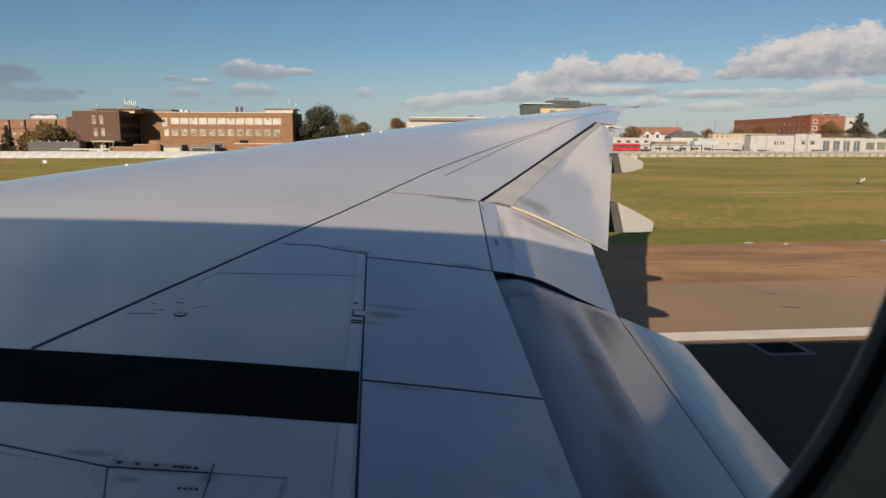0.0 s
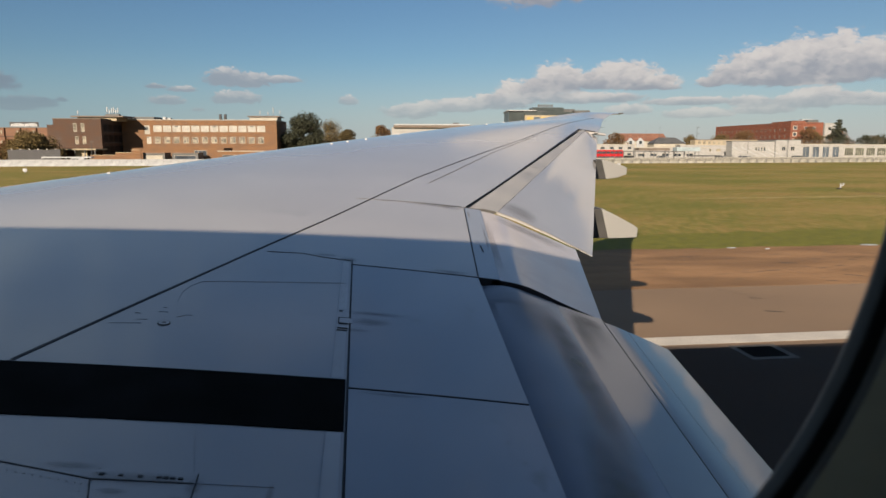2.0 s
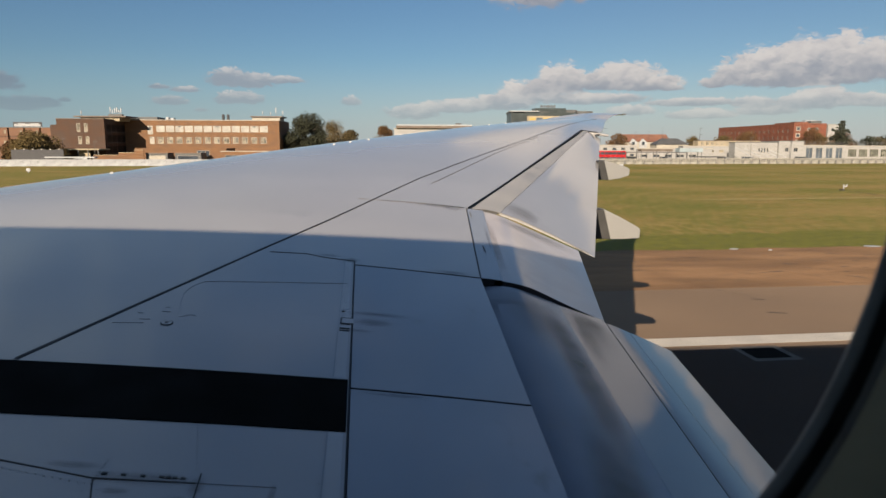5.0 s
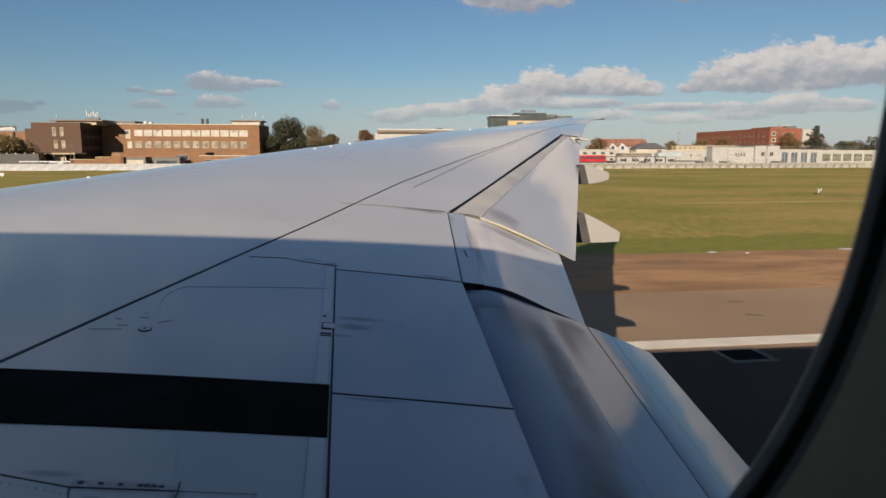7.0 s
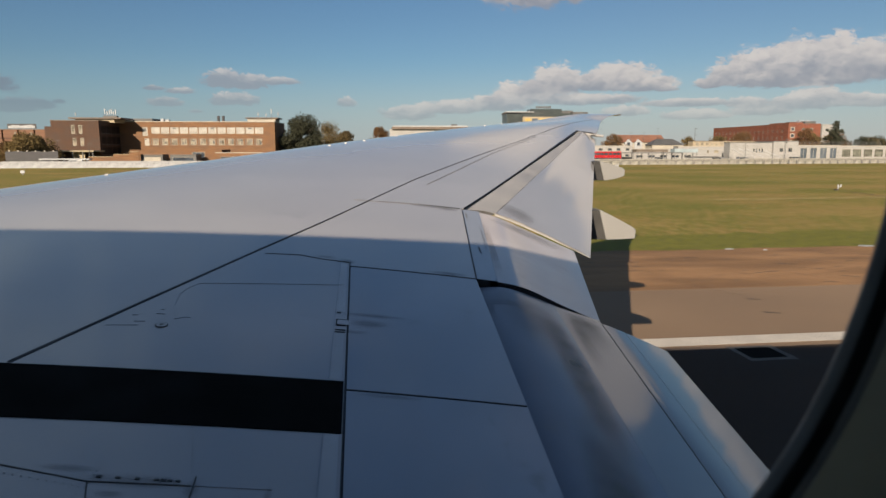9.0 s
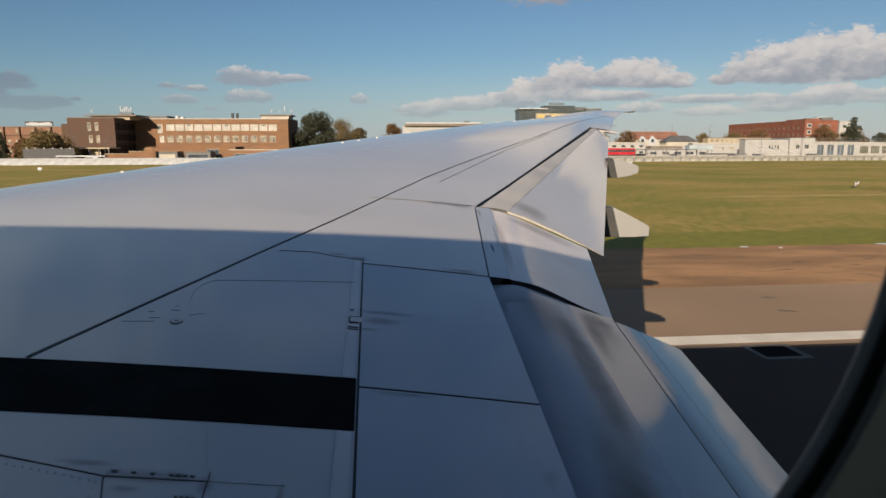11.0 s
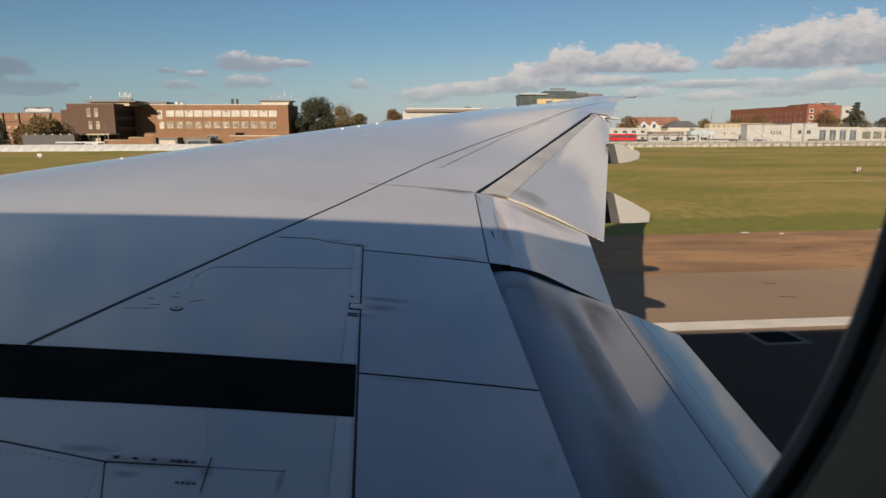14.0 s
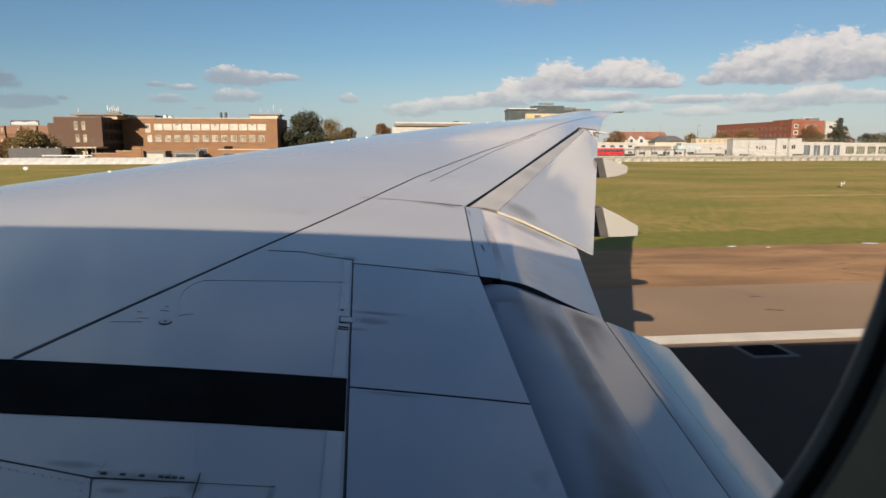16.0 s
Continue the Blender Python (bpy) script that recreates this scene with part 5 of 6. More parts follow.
def wing_details():
    # vortex generators along the leading edge
    fin = piece("vortex_generator", [(-0.03, 0, 0), (0.03, 0.01, 0), (0.03, 0.01, 0.030), (-0.01, 0.003, 0.030), (-0.03, 0.004, 0), (0.03, 0.015, 0), (0.03, 0.015, 0.030), (-0.01, 0.008, 0.030)],
                [(0, 1, 2, 3), (7, 6, 5, 4), (0, 3, 7, 4), (3, 2, 6, 7), (2, 1, 5, 6)], WHITE, airliner, "small white vortex generator fin")
    rows = [(10.35, 0.2), (12.05, 0.13), (13.15, 0.13), (14.2, 0.13), (13.9, 0.28), (14.35, 0.28), (14.9, 0.28), (16.25, 0.25), (20.0, 0.17), (19.95, 0.28), (21.0, 0.28), (22.4, 0.26)]
    for k, (y, u) in enumerate(rows):
        x = x_lead(y) + u * (x_trail(y) - x_lead(y))
        ob = fin if k == 0 else new("vortex_generator", fin.data)
        ob.parent = airliner
        ob.matrix_basis = pose(x, y, z_top(x, y) - 0.012, 0, 0, -18)
    # fuel filler cap with a ring
    x, y = -1.65, 4.62
    m = Matrix.Translation(over_wing(x, y, 0.004)) @ Matrix.Rotation(radians(7), 4, "X") @ Matrix.Rotation(radians(5), 4, "Y")
    for name, r, h, mat in (("cap_ring", 0.043, 0.004, GRIME), ("filler_cap", 0.037, 0.006, PAINT), ("cap_slot", 0.015, 0.008, GRIME)):
        bm = bmesh.new()
        bmesh.ops.create_cone(bm, cap_ends=True, segments=28, radius1=r, radius2=r * 0.96, depth=h, matrix=m)
        part(name, bm, mat, airliner)
    # faint stencil bars round the cap, and the arc that runs up to the thin joint
    for (xa, ya), (xb, yb), w in (((-1.75, 4.82), (-1.69, 4.82), 0.016), ((-1.745, 4.90), (-1.72, 4.90), 0.012), ((-1.90, 4.77), (-1.86, 4.77), 0.012), ((-1.60, 4.74), (-1.53, 4.80), 0.012),
                                  ((-1.55, 4.80), (-1.50, 4.78), 0.012), ((-2.0, 4.57), (-1.80, 4.60), 0.006), ((-1.85, 4.66), (-1.78, 4.67), 0.008)):
        seam("stencil_bar", [(xa, ya), (xb, yb)], w, STENCIL, airliner, lift=0.003)
    seam("stencil_arc", [(-1.62, 4.80), (-1.68, 5.01), (-1.71, 5.21), (-1.69, 5.36), (-1.63, 5.48)], 0.004, STENCIL, airliner, lift=0.003, step=0.05)
    # hinge bracket on the joint
    for xa, xb, yy in ((-0.475, -0.405, 4.95), (-0.47, -0.405, 4.845), (-0.475, -0.40, 4.765), (-0.475, -0.40, 4.725), (-0.485, -0.46, 5.08)):
        seam("hinge_bracket", [(xa, yy), (xb, yy)], 0.006, SEAL_AND_SHADE, airliner, lift=0.0065)
    seam("hinge_bracket", [(-0.472, 4.845), (-0.477, 4.95)], 0.009, SEAL_AND_SHADE, airliner, lift=0.0065)
    panel("hinge_plate", [(-0.466, 4.855), (-0.47, 4.94), (-0.382, 4.94), (-0.378, 4.855)], 0.0075, 0.012, PAINT, airliner, "small grey hinge cover", nx=2, ny=2, rim=0.0)
    # worn grime
    for x0, x1, y0, y1, lift in ((-0.50, 0.10, 5.02, 5.12, 0.006), (-0.49, -0.20, 4.70, 4.78, 0.006), (-0.42, -0.05, 4.82, 5.00, 0.006), (-1.50, -0.90, 2.86, 2.99, 0.0055), (-1.16, -1.01, 2.915, 2.975, 0.0062),
                                 (-1.42, -1.33, 2.925, 2.965, 0.0062), (-1.37, -1.20, 2.80, 2.86, 0.0055), (-1.0, -0.90, 2.80, 2.98, 0.0058), (-1.06, -0.95, 2.77, 2.83, 0.0055), (-0.635, -0.585, 2.72, 2.98, 0.0055),
                                 (-0.85, -0.58, 6.37, 6.48, 0.0055), (0.0, 0.86, 8.86, 9.04, 0.0055), (0.45, 0.84, 8.78, 9.04, 0.006), (0.2, 0.73, 6.22, 6.34, 0.0055), (-1.7, -1.35, 2.96, 3.03, 0.0053), (-0.62, -0.40, 6.25, 6.44, 0.0058),
                                 (-0.33, 0.2, 3.82, 3.893, 0.0078)):
        n = 6
        top = [[over_wing(x0 + (x1 - x0) * i / n, y0 + (y1 - y0) * j / n, lift) for i in range(n + 1)] for j in range(n + 1)]
        verts = [p for row in top for p in row]
        piece("grime_dimming_patch", verts, [(j * (n + 1) + i, j * (n + 1) + i + 1, (j + 1) * (n + 1) + i + 1, (j + 1) * (n + 1) + i) for j in range(n) for i in range(n)], SMUDGE, airliner, smooth=True)
    # rivets near the wing root
    rivet = mesh_of("rivet", [(0.0045 * math.cos(2 * math.pi * k / 6), 0.0045 * math.sin(2 * math.pi * k / 6), 0.0) for k in range(6)] + [(0, 0, 0.003)],
                    [(k, (k + 1) % 6, 6) for k in range(6)], RIVET)
    spots = []
    for k in range(14):
        spots.append((-1.98 + 0.04 * k, 2.975 - 0.0075 * k))
    for k in range(7):
        spots += [(-1.43 + 0.012 * k, 2.87 - 0.05 * k), (-1.40, 3.05 - 0.03 * k)]
    for k in range(12):
        spots.append((-0.985 - 0.012 * k, 3.02 + 0.045 * k))
    for k in range(5):
        spots.append((-0.92, 2.80 - 0.03 * k))
    for k in range(10):
        spots.append((-0.40 - 0.02 * k * 0.5, 2.6 + 0.38 * k))
    for x, y in spots:
        ob = new("rivet", rivet)
        ob.parent = airliner
        ob.location = over_wing(x, y, 0.002)
    for xa, w in ((-1.385, 0.014), (-1.30, 0.010), (-1.215, 0.013), (-1.13, 0.012), (-1.10, 0.014), (-1.07, 0.012), (-1.035, 0.013)):
        seam("fastener_mark", [(xa, 2.948), (xa + 0.022, 2.947)], w, GRIME, airliner, lift=0.004)
    for xa in (-1.06, -1.035, -1.01, -0.985):
        seam("fastener_mark", [(xa, 2.80), (xa + 0.015, 2.80)], 0.009, GRIME, airliner, lift=0.004)
    # small access marks on the flaperon's hinge strip
    for yy, mat in ((7.1, SEAL_AND_SHADE), (8.6, GRIME)):
        seam("access_slot", [(0.88, yy), (0.875, yy + 0.22)], 0.014, mat, airliner, lift=0.0)
    # static wicks and the position light at the tip
    for yy in (20.5, 23.5):
        x = x_trail(yy)
        rod("static_wick", (x - 0.05, yy, z_top(x, yy) - 0.01), (x + 0.12, yy + 0.03, z_top(x, yy) - 0.02), 0.005, SEAL_AND_SHADE, airliner, 0.003, 5)
    x = x_trail(27.8)
    block("tip_light", x - 0.02, x + 0.12, 27.75, 27.93, z_top(x, 27.8) - 0.04, z_top(x, 27.8) + 0.012, GREY, airliner, "dark wing tip lamp housing", 0.012)
    # actuator at the flap's outer end
    rod("flap_actuator", (5.3, 19.05, 6.36), (5.85, 19.1, 6.30), 0.05, PAINT, airliner, 0.035, 8)
    # main landing gear under the wing root
    for y in (1.4, -7.3):
        leg = rod("gear_leg", (2.0, y, 0.7), (1.4, y, 3.4), 0.17, STEEL, airliner, 0.22, 14, "grey main gear leg")
        for dx in (-1.45, 0.0, 1.45):
            for dy in (-0.55, 0.55):
                bm = bmesh.new()
                add_rod(bm, (2.0 + dx, y + dy - 0.22, 0.68), (2.0 + dx, y + dy + 0.22, 0.68), 0.67, seg=24)
                wheel = part("wheel", bm, TYRE, airliner)
        block("bogie_beam", 0.4, 3.6, y - 0.14, y + 0.14, 0.55, 0.82, STEEL, airliner, "", 0.03)
    rod("nose_leg", (-26.5, -2.93, 0.5), (-26.5, -2.93, 3.4), 0.13, STEEL, airliner, 0.16, 12)
    for dy in (-0.35, 0.35):
        rod("nose_wheel", (-26.5, -2.93 + dy - 0.15, 0.5), (-26.5, -2.93 + dy + 0.15, 0.5), 0.49, TYRE, airliner, seg=20)


wing_details()

# ---------------------------------------------------------------- airfield details


def airfield_details():
    rng = random.Random(12)
    # drain with a concrete collar
    drain = thing("drain_grate", 10.05, 17.85, 0.0, "black iron drain grate in a pale concrete collar", "drain", turn=3.6)
    bm = bmesh.new()
    for b in ((-0.18, 1.30, -0.22, 0.0), (-0.18, 1.30, 0.95, 1.12), (-0.18, 0.0, 0.0, 0.95), (1.10, 1.30, 0.0, 0.95)):
        add_box(bm, b[0], b[1], b[2], b[3], -0.1, 0.018)
    part("collar", bm, COLLAR, drain, "pale concrete collar")
    block("pit", 0.0, 1.1, 0.0, 0.95, -0.3, 0.013, IRON, drain)
    for k in range(11):
        block("bar", 0.02 + 0.1 * k, 0.07 + 0.1 * k, 0.0, 0.95, 0.0, 0.022, IRON, drain)
    # tar scabs and marks on the paving: place along and away, length, half width, slant
    marks = [(17.9, 34.05, 1.0, 0.06, 0.0), (21.9, 31.6, 0.75, 0.07, -0.3), (19.9, 29.7, 0.8, 0.07, 0.1), (19.1, 29.45, 0.35, 0.04, 0.0), (26.4, 34.5, 0.6, 0.07, -0.5), (26.0, 32.1, 0.5, 0.05, 0.0),
             (22.9, 28.1, 0.7, 0.06, -0.7), (21.0, 27.0, 0.5, 0.05, -0.4), (14.95, 22.1, 0.55, 0.06, -0.45), (15.55, 24.2, 0.45, 0.05, -0.3), (24.0, 30.5, 0.4, 0.04, 0.2), (13.9, 31.8, 0.5, 0.05, 0.1), (31.5, 33.0, 0.9, 0.06, -0.2)]
    for k in range(16):
        marks.append((rng.uniform(11, 44), rng.uniform(27, 35.5), rng.uniform(0.15, 0.4), rng.uniform(0.02, 0.04), rng.uniform(-0.5, 0.3)))
    for u, v, length, wide, slant in marks:
        n, pts = 18, []
        for j in range(n):
            a = 2 * math.pi * j / n
            r = 1 + rng.uniform(-0.5, 0.4)
            along = length / 2 * r * math.cos(a)
            pts.append(field(u + along, v + wide * r * math.sin(a) + slant * along, 0.0225))
        verts = pts + [(x, y, 0.0) for x, y, _ in pts]
        tagged(piece("tar_patch", verts, [tuple(range(n))] + [(j, n + j, n + (j + 1) % n, (j + 1) % n) for j in range(n)], TAR), "dark thin tar patch on worn paving", "tar patch", "tar patches")
    # thin cracks across the paving
    for ua, va, ub, vb, wide in ((13.4, 30.2, 15.7, 24.1, 0.012), (20.6, 31.0, 21.4, 26.0, 0.014), (17.0, 33.2, 27.5, 33.0, 0.02), (12.6, 32.6, 14.6, 29.0, 0.012), (25.5, 36.0, 31.0, 30.0, 0.014)):
        verts = []
        for k in range(61):
            f = k / 60
            u, w = ua + (ub - ua) * f + 0.25 * noise.noise((k * 0.11, va, 3)), va + (vb - va) * f + 0.18 * noise.noise((k * 0.17, va, 0))
            t = wide * (0.4 + 1.6 * abs(noise.noise((k * 0.5, va, 7))))
            verts += [field(u - t, w - t, 0.021), field(u + t, w + t, 0.021)]
        tagged(piece("crack", verts, [(2 * k, 2 * k + 2, 2 * k + 3, 2 * k + 1) for k in range(60)], TAR), "thin dark crack across the worn paving", "crack", "cracks", "")
    # white stones at the grass edge
    for u, v, size in ((21.7, 36.5, 1.3), (23.6, 35.9, 0.6), (30.7, 36.65, 2.4), (42.0, 36.6, 1.2)):
        bm = bmesh.new()
        bmesh.ops.create_icosphere(bm, subdivisions=2, radius=0.12, matrix=Matrix.Diagonal((1.9 * size, 0.9 * size, 0.3, 1)))
        for w in bm.verts:
            w.co *= 1 + 0.2 * noise.noise(w.co * 8 + Vector((u, v, 0)))
        ob = part("stone", bm, WHITE, None, "", False)
        ob.location = field(u, v, 0.05)
        tagged(ob, "small white stone lying at the grass edge", "stone", "stones")
    # taxiway edge lights and markers standing in the grass
    sign = thing("edge_marker", 61.3, 89.9, 0.0, "pair of thin white marker posts on a dark base", "marker", "airfield markers")
    block("base", -0.6, -0.1, -0.2, 0.2, -0.05, 0.16, TAR, sign, "dark base")
    for a, b in (((-0.10, 0, 0.0), (-0.16, 0, 0.8)), ((0.20, 0, 0.42), (0.30, 0, 0.84))):
        rod("post", a, b, 0.07, WHITE, sign, 0.09, 8)
    block("bar", -0.16, 0.27, -0.05, 0.05, 0.46, 0.56, WHITE, sign)
    rail = thing("low_rail", -99.0, 199.5, 0.0, "low dark rail in the grass before the barrier", "rail")
    block("rail", 0, 14, -0.05, 0.05, 0.45, 0.62, SLATE, rail)
    for k in range(8):
        block("post", 2.0 * k - 0.06, 2.0 * k + 0.06, -0.06, 0.06, -0.1, 0.45, SLATE, rail)
    for x, y, w, h in ((-80.4, 149.7, 0.9, 0.85), (60.6, 184.5, 1.1, 0.9), (-47.2, 118.0, 0.5, 0.5)):
        mark = thing("edge_marker", x, y, 0.0, "small white airfield marker standing in the grass", "marker", "airfield markers")
        block("post", -0.08, 0.08, -0.08, 0.08, -0.05, h * 0.5, STEEL, mark)
        block("board", -w / 2, w / 2, -0.12, 0.12, h * 0.4, h * 1.15, WHITE, mark, "white board", 0.04)
    # worn vehicle tracks through the grass
    for v0, v1, wide, u0, u1 in ((71.9, 74.0, 0.5, 36, 74), (107.5, 97.0, 0.7, 66.2, 67.1), (97.0, 85.9, 1.0, 67.1, 66.8), (85.9, 70.0, 0.7, 66.8, 63.0)):
        verts, faces = [], []
        for k in range(81):
            s = k / 80
            u, v = u0 + (u1 - u0) * s, v0 + (v1 - v0) * s + 0.5 * noise.noise((k * 0.15, v0, 0))
            t = wide * (0.6 + 0.8 * abs(noise.noise((k * 0.4, v0, 5)))) * min(1.0, 4 * s + 0.1)
            verts += [field(u, v - t, 0.006), field(u, v + t, 0.006)]
        faces = [(2 * k, 2 * k + 2, 2 * k + 3, 2 * k + 1) for k in range(80)]
        tagged(piece("worn_track", verts, faces, STRAW if v0 < 80 else SOIL), "faint straw-coloured worn track through the grass", "track", kind="structure")


SOIL = surface("bare_soil", (0.085, 0.055, 0.03), 0.95, 0.0, 0.16, 0.2, 2.0, 0.02)
STRAW = surface("straw_grass", (0.411, 0.316, 0.134), 0.95, 0.0, 0.16, 0.2, 2.0, 0.02)
airfield_details()

# ---------------------------------------------------------------- trees


def tree(name, x, y, height, wide, leaf, label, seed, clear=0.15, leaves=5200, size=0.36, squash=1.0):
    """Tapered trunk and limbs, and a crown of clumps of small leaves with gaps between them."""
    rng = random.Random(seed)
    root = thing(name, x, y, -0.1, label, "tree")
    bm = bmesh.new()
    top = height * 0.8
    add_rod(bm, (0, 0, 0), (0.1, 0, height * 0.3), height * 0.03, height * 0.022, 9)
    add_rod(bm, (0.1, 0, height * 0.29), (0, 0.1, top), height * 0.022, height * 0.006, 8)
    clumps = []
    for k in range(16):
        a, z = rng.uniform(0, 6.28), height * rng.uniform(0.22, 0.62)
        r = wide / 2 * rng.uniform(0.45, 0.85)
        tip = (r * math.cos(a), r * math.sin(a), z + height * rng.uniform(0.1, 0.28))
        add_rod(bm, (0.05, 0, z), tip, height * 0.009, height * 0.002, 5)
    part("trunk", bm, BARK, root)
    mid, half = height * (clear + (1 - clear) / 2), height * (1 - clear) / 2
    for k in range(34):
        a, e, r = rng.uniform(0, 6.28), rng.uniform(-0.9, 1.0), rng.uniform(0.3, 0.9)
        flat = math.sqrt(max(0.0, 1 - e * e)) * (1.15 if e < 0.2 else 0.95)
        clumps.append((wide / 2 * 0.86 * flat * r * math.cos(a), wide / 2 * 0.86 * flat * r * math.sin(a), mid + half * 0.85 * e * squash, wide * rng.uniform(0.10, 0.2)))
    verts, faces = [], []
    for k in range(leaves):
        cx, cy, cz, cr = clumps[k % len(clumps)]
        d = Vector((rng.gauss(0, 1), rng.gauss(0, 1), rng.gauss(0, 0.75))).normalized() * cr * rng.uniform(0.55, 1.05)
        c = Vector((cx, cy, cz)) + d
        u = Vector((rng.uniform(-1, 1), rng.uniform(-1, 1), rng.uniform(-1, 1))).normalized() * size * rng.uniform(0.5, 1.1)
        v = u.orthogonal().normalized() * size * rng.uniform(0.35, 0.7)
        b = len(verts)
        verts += [tuple(c - u), tuple(c - v * 0.8), tuple(c + u), tuple(c + v)]
        faces.append((b, b + 1, b + 2, b + 3))
    piece("crown", verts, faces, leaf, root)
    return root


def conifer(name, x, y, height, wide, label, seed, tiers=13):
    """A dark evergreen with level, ragged tiers of boughs that thin out towards the tip."""
    rng = random.Random(seed)
    root = thing(name, x, y, -0.1, label, "tree")
    rod("trunk", (0, 0, 0), (0, 0, height * 0.97), height * 0.022, BARK, root, height * 0.003, 8)
    verts, faces = [], []
    size = height * 0.022
    for t in range(tiers):
        f = t / (tiers - 1)
        z = height * (0.10 + 0.86 * f)
        reach = wide / 2 * ((1 - f) ** 0.75 * 0.95 + 0.05)
        for k in range(int(13 - 6 * f)):
            a = rng.uniform(0, 6.28)
            length = reach * rng.uniform(0.45, 1.12)
            tilt = rng.uniform(-0.12, 0.22)
            for g in range(int(26 + 60 * length / (wide / 2))):
                q = rng.random() ** 0.7
                spread = 0.10 * wide * q * (1.05 - q)
                c = Vector((length * q * math.cos(a), length * q * math.sin(a), z + tilt * length * q - 0.16 * length * q * q))
                c += Vector((rng.gauss(0, 1) * spread, rng.gauss(0, 1) * spread, rng.gauss(0, 1) * height * 0.014))
                u = Vector((rng.gauss(0, 1), rng.gauss(0, 1), rng.gauss(0, 0.5))).normalized() * size * rng.uniform(0.6, 1.4)
                v = u.orthogonal().normalized() * size * 0.55
                b = len(verts)
                verts += [tuple(c - u), tuple(c - v), tuple(c + u), tuple(c + v)]
                faces.append((b, b + 1, b + 2, b + 3))
    piece("crown", verts, faces, LEAF_DARK, root)
    return root


def trees():
    tree("autumn_bush", -118.0, 224, 9.6, 16.5, LEAF_OLIVE, "broad olive and gold autumn tree beside the fence", 1, 0.03, 9000, 0.42)
    tree("autumn_bush", -126.0, 228, 7.6, 9.0, LEAF_GOLD, "small rust-brown autumn tree beside the fence", 61, 0.03, 4000, 0.4)
    conifer("fir_tree", -131.5, 224, 9.8, 6.5, "small dark fir by the hotel", 2)
    tree("dark_tree", -37.9, 268, 16.6, 21.0, LEAF_DARK, "large dark evergreen tree at the office corner", 3, 0.02, 20000, 0.42)
    tree("bare_tree", -31.0, 300, 15.4, 19.0, LEAF_OLIVE, "thinning olive tree behind the wing", 4, 0.10, 7500, 0.34)
    tree("bare_tree", -23.6, 304, 13.0, 10.0, LEAF_BROWN, "thinning brown-olive tree behind the wing", 5, 0.12, 5200, 0.34)
    tree("brown_bush", -26.6, 297, 9.6, 15.0, LEAF_BROWN, "low olive-brown scrub behind the wing", 51, 0.02, 5200, 0.36)
    tree("brown_bush", -16.4, 304, 9.4, 5.0, LEAF_DARK, "low dark shrub behind the wing", 52, 0.02, 2000, 0.34)
    tree("autumn_tree", -8.6, 300, 15.2, 10.0, LEAF_GOLD, "rounded orange autumn tree", 6, 0.1, 6500, 0.32)
    tree("autumn_tree", 103.5, 322, 12.2, 11.0, LEAF_GOLD, "brown autumn tree beside the house", 7, 0.1, 6500, 0.34)
    conifer("fir_tree", 203.4, 304, 18.2, 19.0, "tall ragged dark fir behind the sheds", 11)
    for k, (x, y, h, w) in enumerate(((212.5, 297, 10.6, 13), (219.0, 302, 9.8, 15), (226.0, 306, 10.4, 15))):
        tree("brown_tree", x, y, h, w, LEAF_BROWN if k % 2 else LEAF_DARK, "dull brown distant tree past the sheds", 70 + k, 0.03, 7000, 0.36)
    conifer("fir_tree", 209.5, 312, 13.0, 10.0, "shorter dark fir behind the sheds", 9)
    for k, (x, y, h, w) in enumerate(((215.0, 345, 15.5, 15), (222.0, 350, 13, 13), (228, 340, 14, 14), (160, 330, 10.8, 14), (197, 375, 15.0, 14), (139, 318, 10.4, 10), (170.5, 330, 12.0, 11))):
        tree("autumn_tree", x, y, h, w, LEAF_GOLD if k % 2 == 0 else LEAF_OLIVE, "brown and gold autumn tree before the brick block", 20 + k, 0.08, 6500, 0.34)
    for k, (x, y, h, w) in enumerate(((232, 300, 13.5, 16), (246, 306, 12.5, 18), (262, 310, 13, 18))):
        tree("dark_tree", x, y, h, w, LEAF_DARK, "dark distant tree past the sheds", 40 + k, 0.03, 3000, 0.55)


trees()

# ---------------------------------------------------------------- vehicles and posts


def make_bus():
    bus = thing("double_decker_bus", 64.4, 223.8, 0.0, "red double-decker bus with dark window bands", "bus")
    block("body", 0, 10.6, 0, 2.5, 0.4, 4.45, RED, bus, "glossy red body", 0.18)
    for z0, z1 in ((1.45, 2.35), (3.2, 4.0)):
        for k in range(7):
            block("window", 0.5 + 1.42 * k, 1.75 + 1.42 * k, -0.015, 0.06, z0, z1, GLASS, bus)
    for x in (1.9, 8.2):
        rod("wheel", (x, -0.03, 0.5), (x, 0.3, 0.5), 0.5, TYRE, bus, seg=16)
        rod("wheel", (x, 2.2, 0.5), (x, 2.53, 0.5), 0.5, TYRE, bus, seg=16)


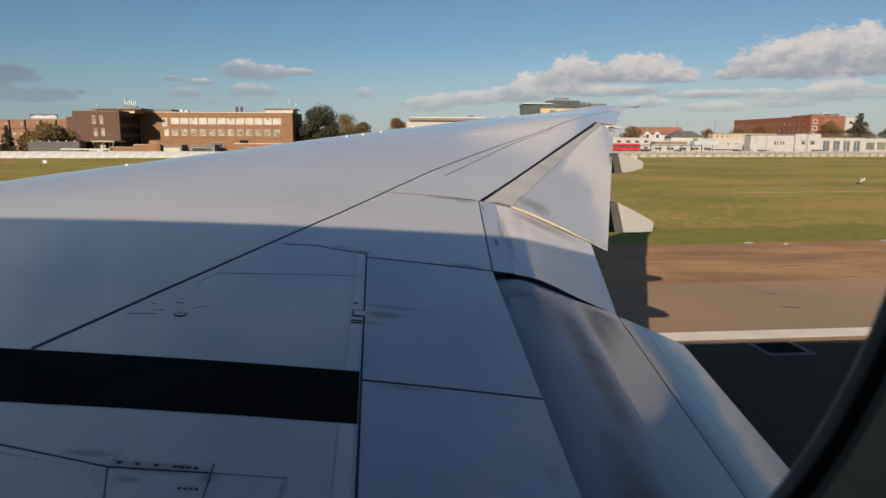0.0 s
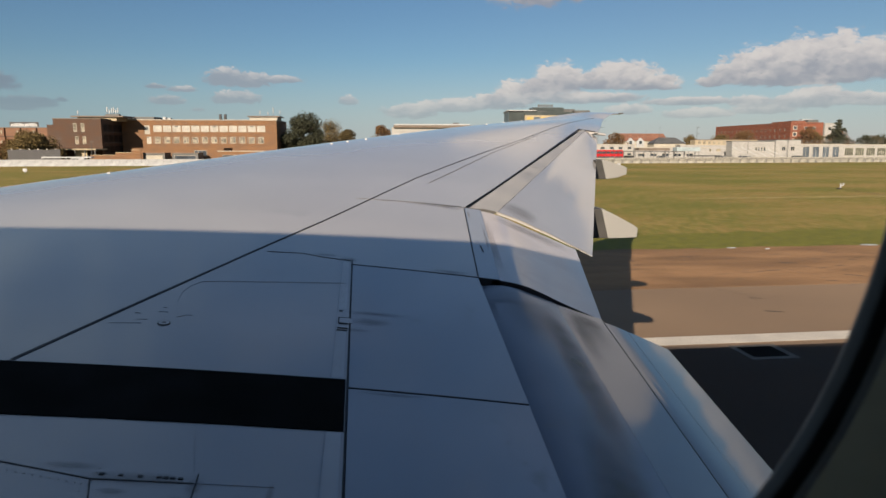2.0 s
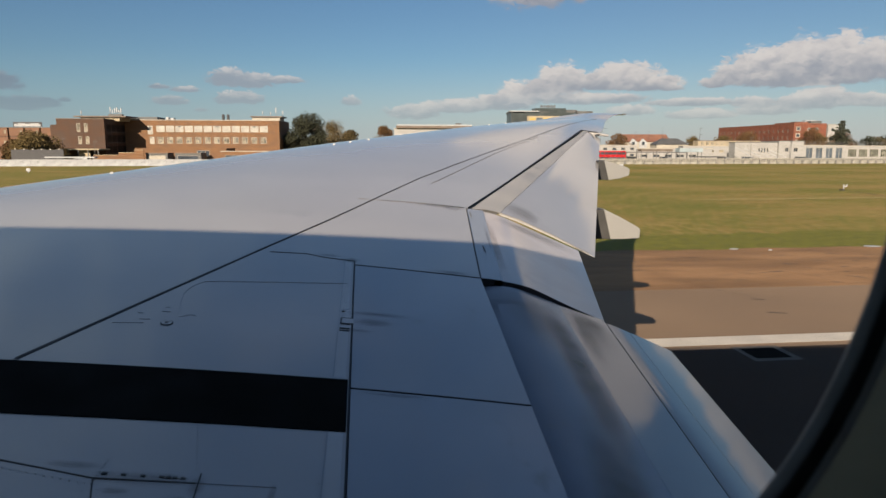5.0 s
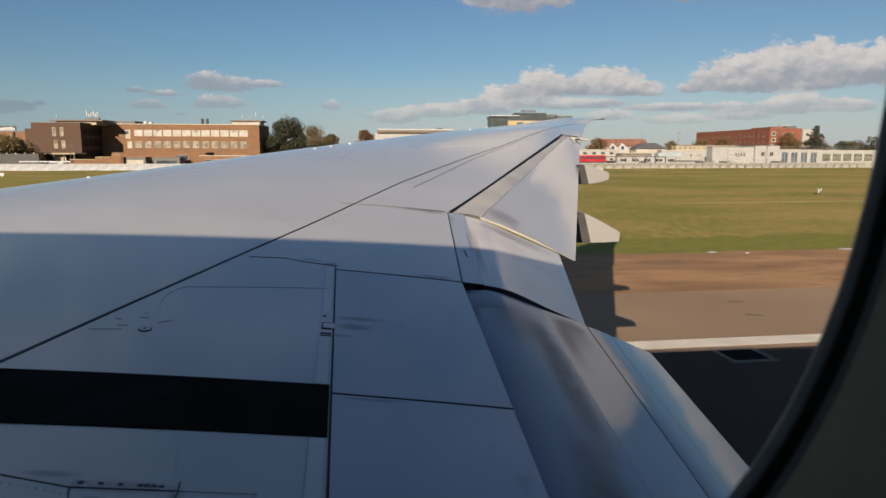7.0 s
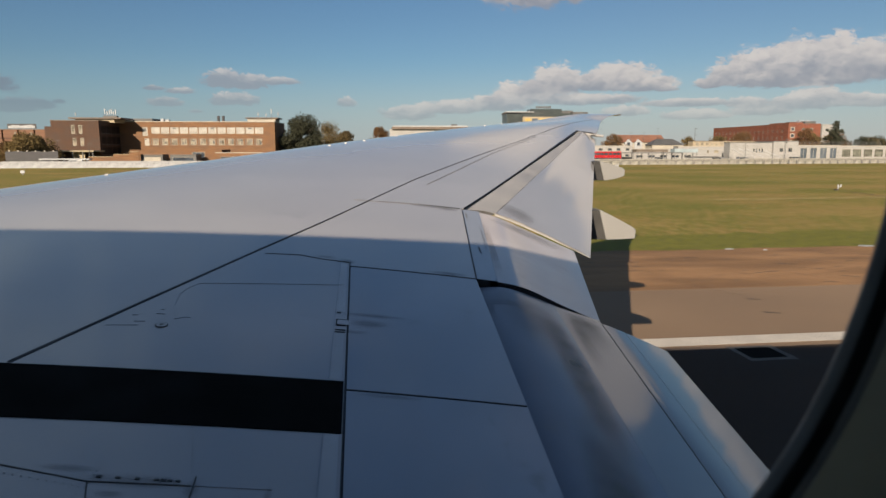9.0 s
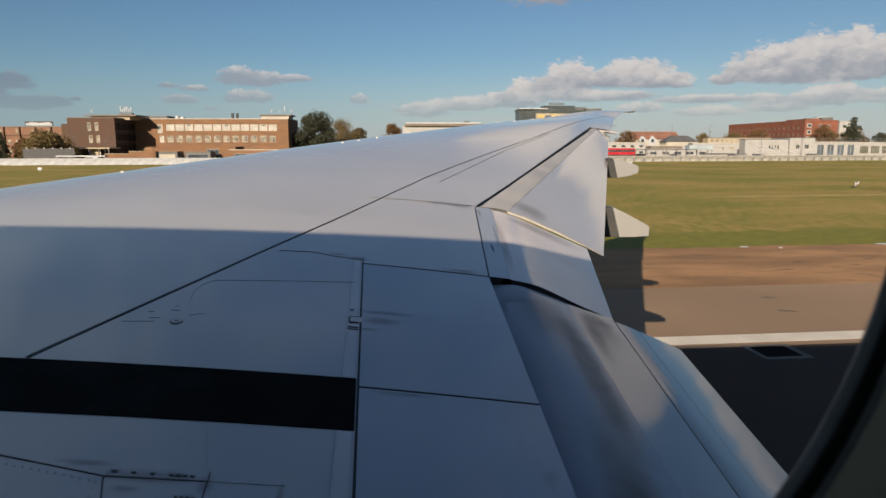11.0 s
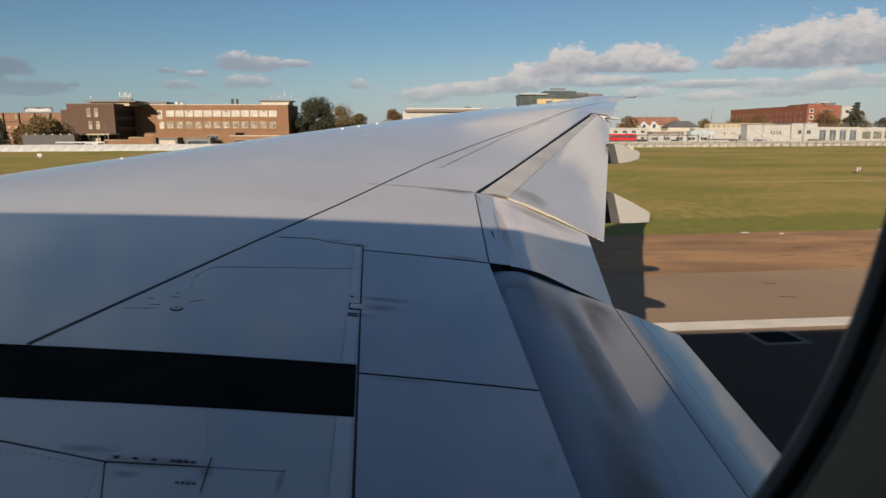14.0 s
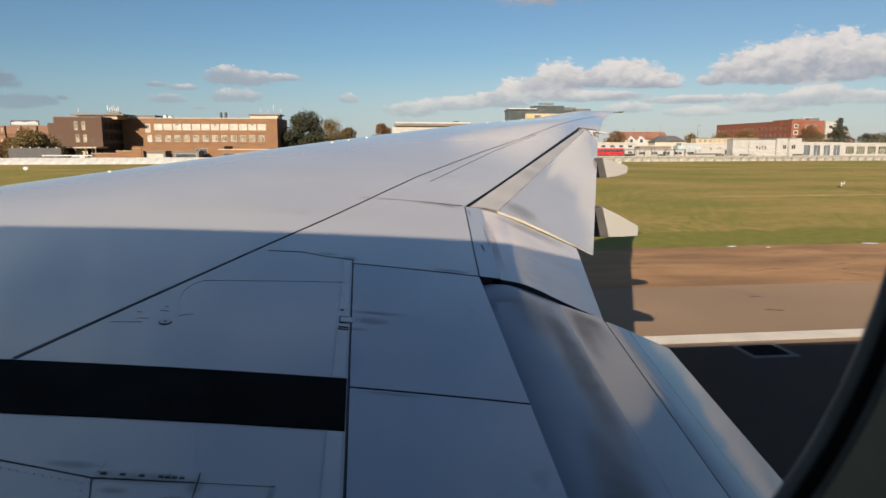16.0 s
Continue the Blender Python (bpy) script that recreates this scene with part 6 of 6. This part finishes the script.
def make_car(x, y, paint, van, label):
    car = thing("parked_van" if van else "parked_car", x, y, 0.0, label, "van" if van else "car", turn=random.Random(int(x)).uniform(-4, 4))
    h, length = (2.1, 5.2) if van else (1.45, 4.3)
    side = [(0, 0.35), (0, 0.95), (0.25, 1.0), (0.75 if van else 1.1, h * 0.66), (1.35 if van else 1.75, h), (length - (0.15 if van else 1.1), h), (length - 0.05, h * 0.66), (length, 0.9), (length, 0.35)]
    n = len(side)
    verts = [(a, b, c) for b in (0.0, 1.75) for a, c in side]
    faces = [tuple(range(n)), tuple(range(2 * n - 1, n - 1, -1))] + [(i, n + i, n + (i + 1) % n, (i + 1) % n) for i in range(n)]
    piece("body", verts, faces, paint, car)
    for k in range(2):
        x0 = (1.5 if van else 1.75) + k * 1.1
        block("side_window", x0, x0 + 0.95, -0.012, 0.05, h * 0.66, h * 0.93, GLASS, car)
    for wx in (0.85, length - 0.85):
        for wy in (-0.03, 1.53):
            rod("wheel", (wx, wy, 0.32), (wx, wy + 0.25, 0.32), 0.32, TYRE, car, seg=14)


PALE_BLUE = surface("pale_blue_sheet", (0.30, 0.36, 0.39), 0.6, 0.0, 0.08, 0.4, 3.0)


def street_things():
    make_bus()
    silver, dark = STEEL, GREY
    for x, y, p, van, label in ((82, 246, WHITE, False, "white car parked by the cabins"), (97, 252, silver, True, "silver van parked on the perimeter road"), (106, 252, dark, False, "dark grey car parked on the perimeter road"),
                                (118.5, 249, silver, True, "silver van beside the hangar"), (128.5, 250, silver, True, "grey van beside the white hangar"), (152.0, 254, dark, True, "dark van before the white hall"),
                                (-62, 224, silver, False, "silver car beside the office"), (-71, 222, WHITE, False, "white car beside the garages"), (-55, 225, dark, False, "dark car beside the office"), (-104, 205.5, WHITE, False, "white car parked behind the barrier"), (-98.5, 206.0, WHITE, True, "white van parked behind the barrier"), (-92.0, 206.5, silver, False, "silver car parked behind the barrier"), (-86.5, 207.0, WHITE, False, "white car parked behind the barrier")):
        make_car(x, y, p, van, label)
    for k, (x, y, h) in enumerate(((115.3, 331, 13.4), (121.9, 331, 13.6), (128.7, 331, 15.4))):
        mast = thing("aerial_mast", x, y, 0.0, "thin grey aerial mast behind the red roof", "mast", "aerial masts")
        rod("pole", (0, 0, -0.1), (0.35 * (k == 2), 0, h), 0.10, GREY, mast, 0.05, 6)
        rod("crossbar", (-0.5, 0, h - 0.5), (0.7, 0, h - 0.4), 0.05, GREY, mast, seg=5)
    for x, y, h in ((138.6, 310, 14.4), (133.3, 298, 11.2), (138.3, 262, 9.5), (152.5, 258, 9.0), (90.0, 305, 12.5), (-112.8, 232, 8.0), (-100.0, 226, 7.0)):
        lamp = thing("street_lamp", x, y, 0.0, "slender grey street lamp with a short arm", "lamp post", "street lamps")
        rod("pole", (0, 0, -0.1), (0, 0, h), 0.11, GREY, lamp, 0.07, 7)
        block("head", -0.1, 1.1, -0.15, 0.15, h - 0.1, h + 0.1, GREY, lamp)
    # dark awnings and skips along the road
    for x0, x1, y, z0, z1, mat, name, label in ((88.5, 100.5, 247, 4.1, 5.0, ROOF, "canopy", "long dark brown canopy beside the cabins"), (103.5, 112.5, 248, 3.9, 5.3, PALE_BLUE, "canopy", "pale blue canopy over the loading bay"), (108.5, 120.0, 246, 1.9, 2.4, GREY, "canopy", "low grey canopy over parked vehicles")):
        shed = thing(name, x0, y, 0, label, "canopy")
        block("roof", 0, x1 - x0, 0, 4, z0, z1, mat, shed)
        for px in (0.2, (x1 - x0) / 2, x1 - x0 - 0.4):
            block("post", px, px + 0.2, 0.2, 0.4, -0.1, z0, STEEL, shed)
            block("post", px, px + 0.2, 3.6, 3.8, -0.1, z0, STEEL, shed)


street_things()
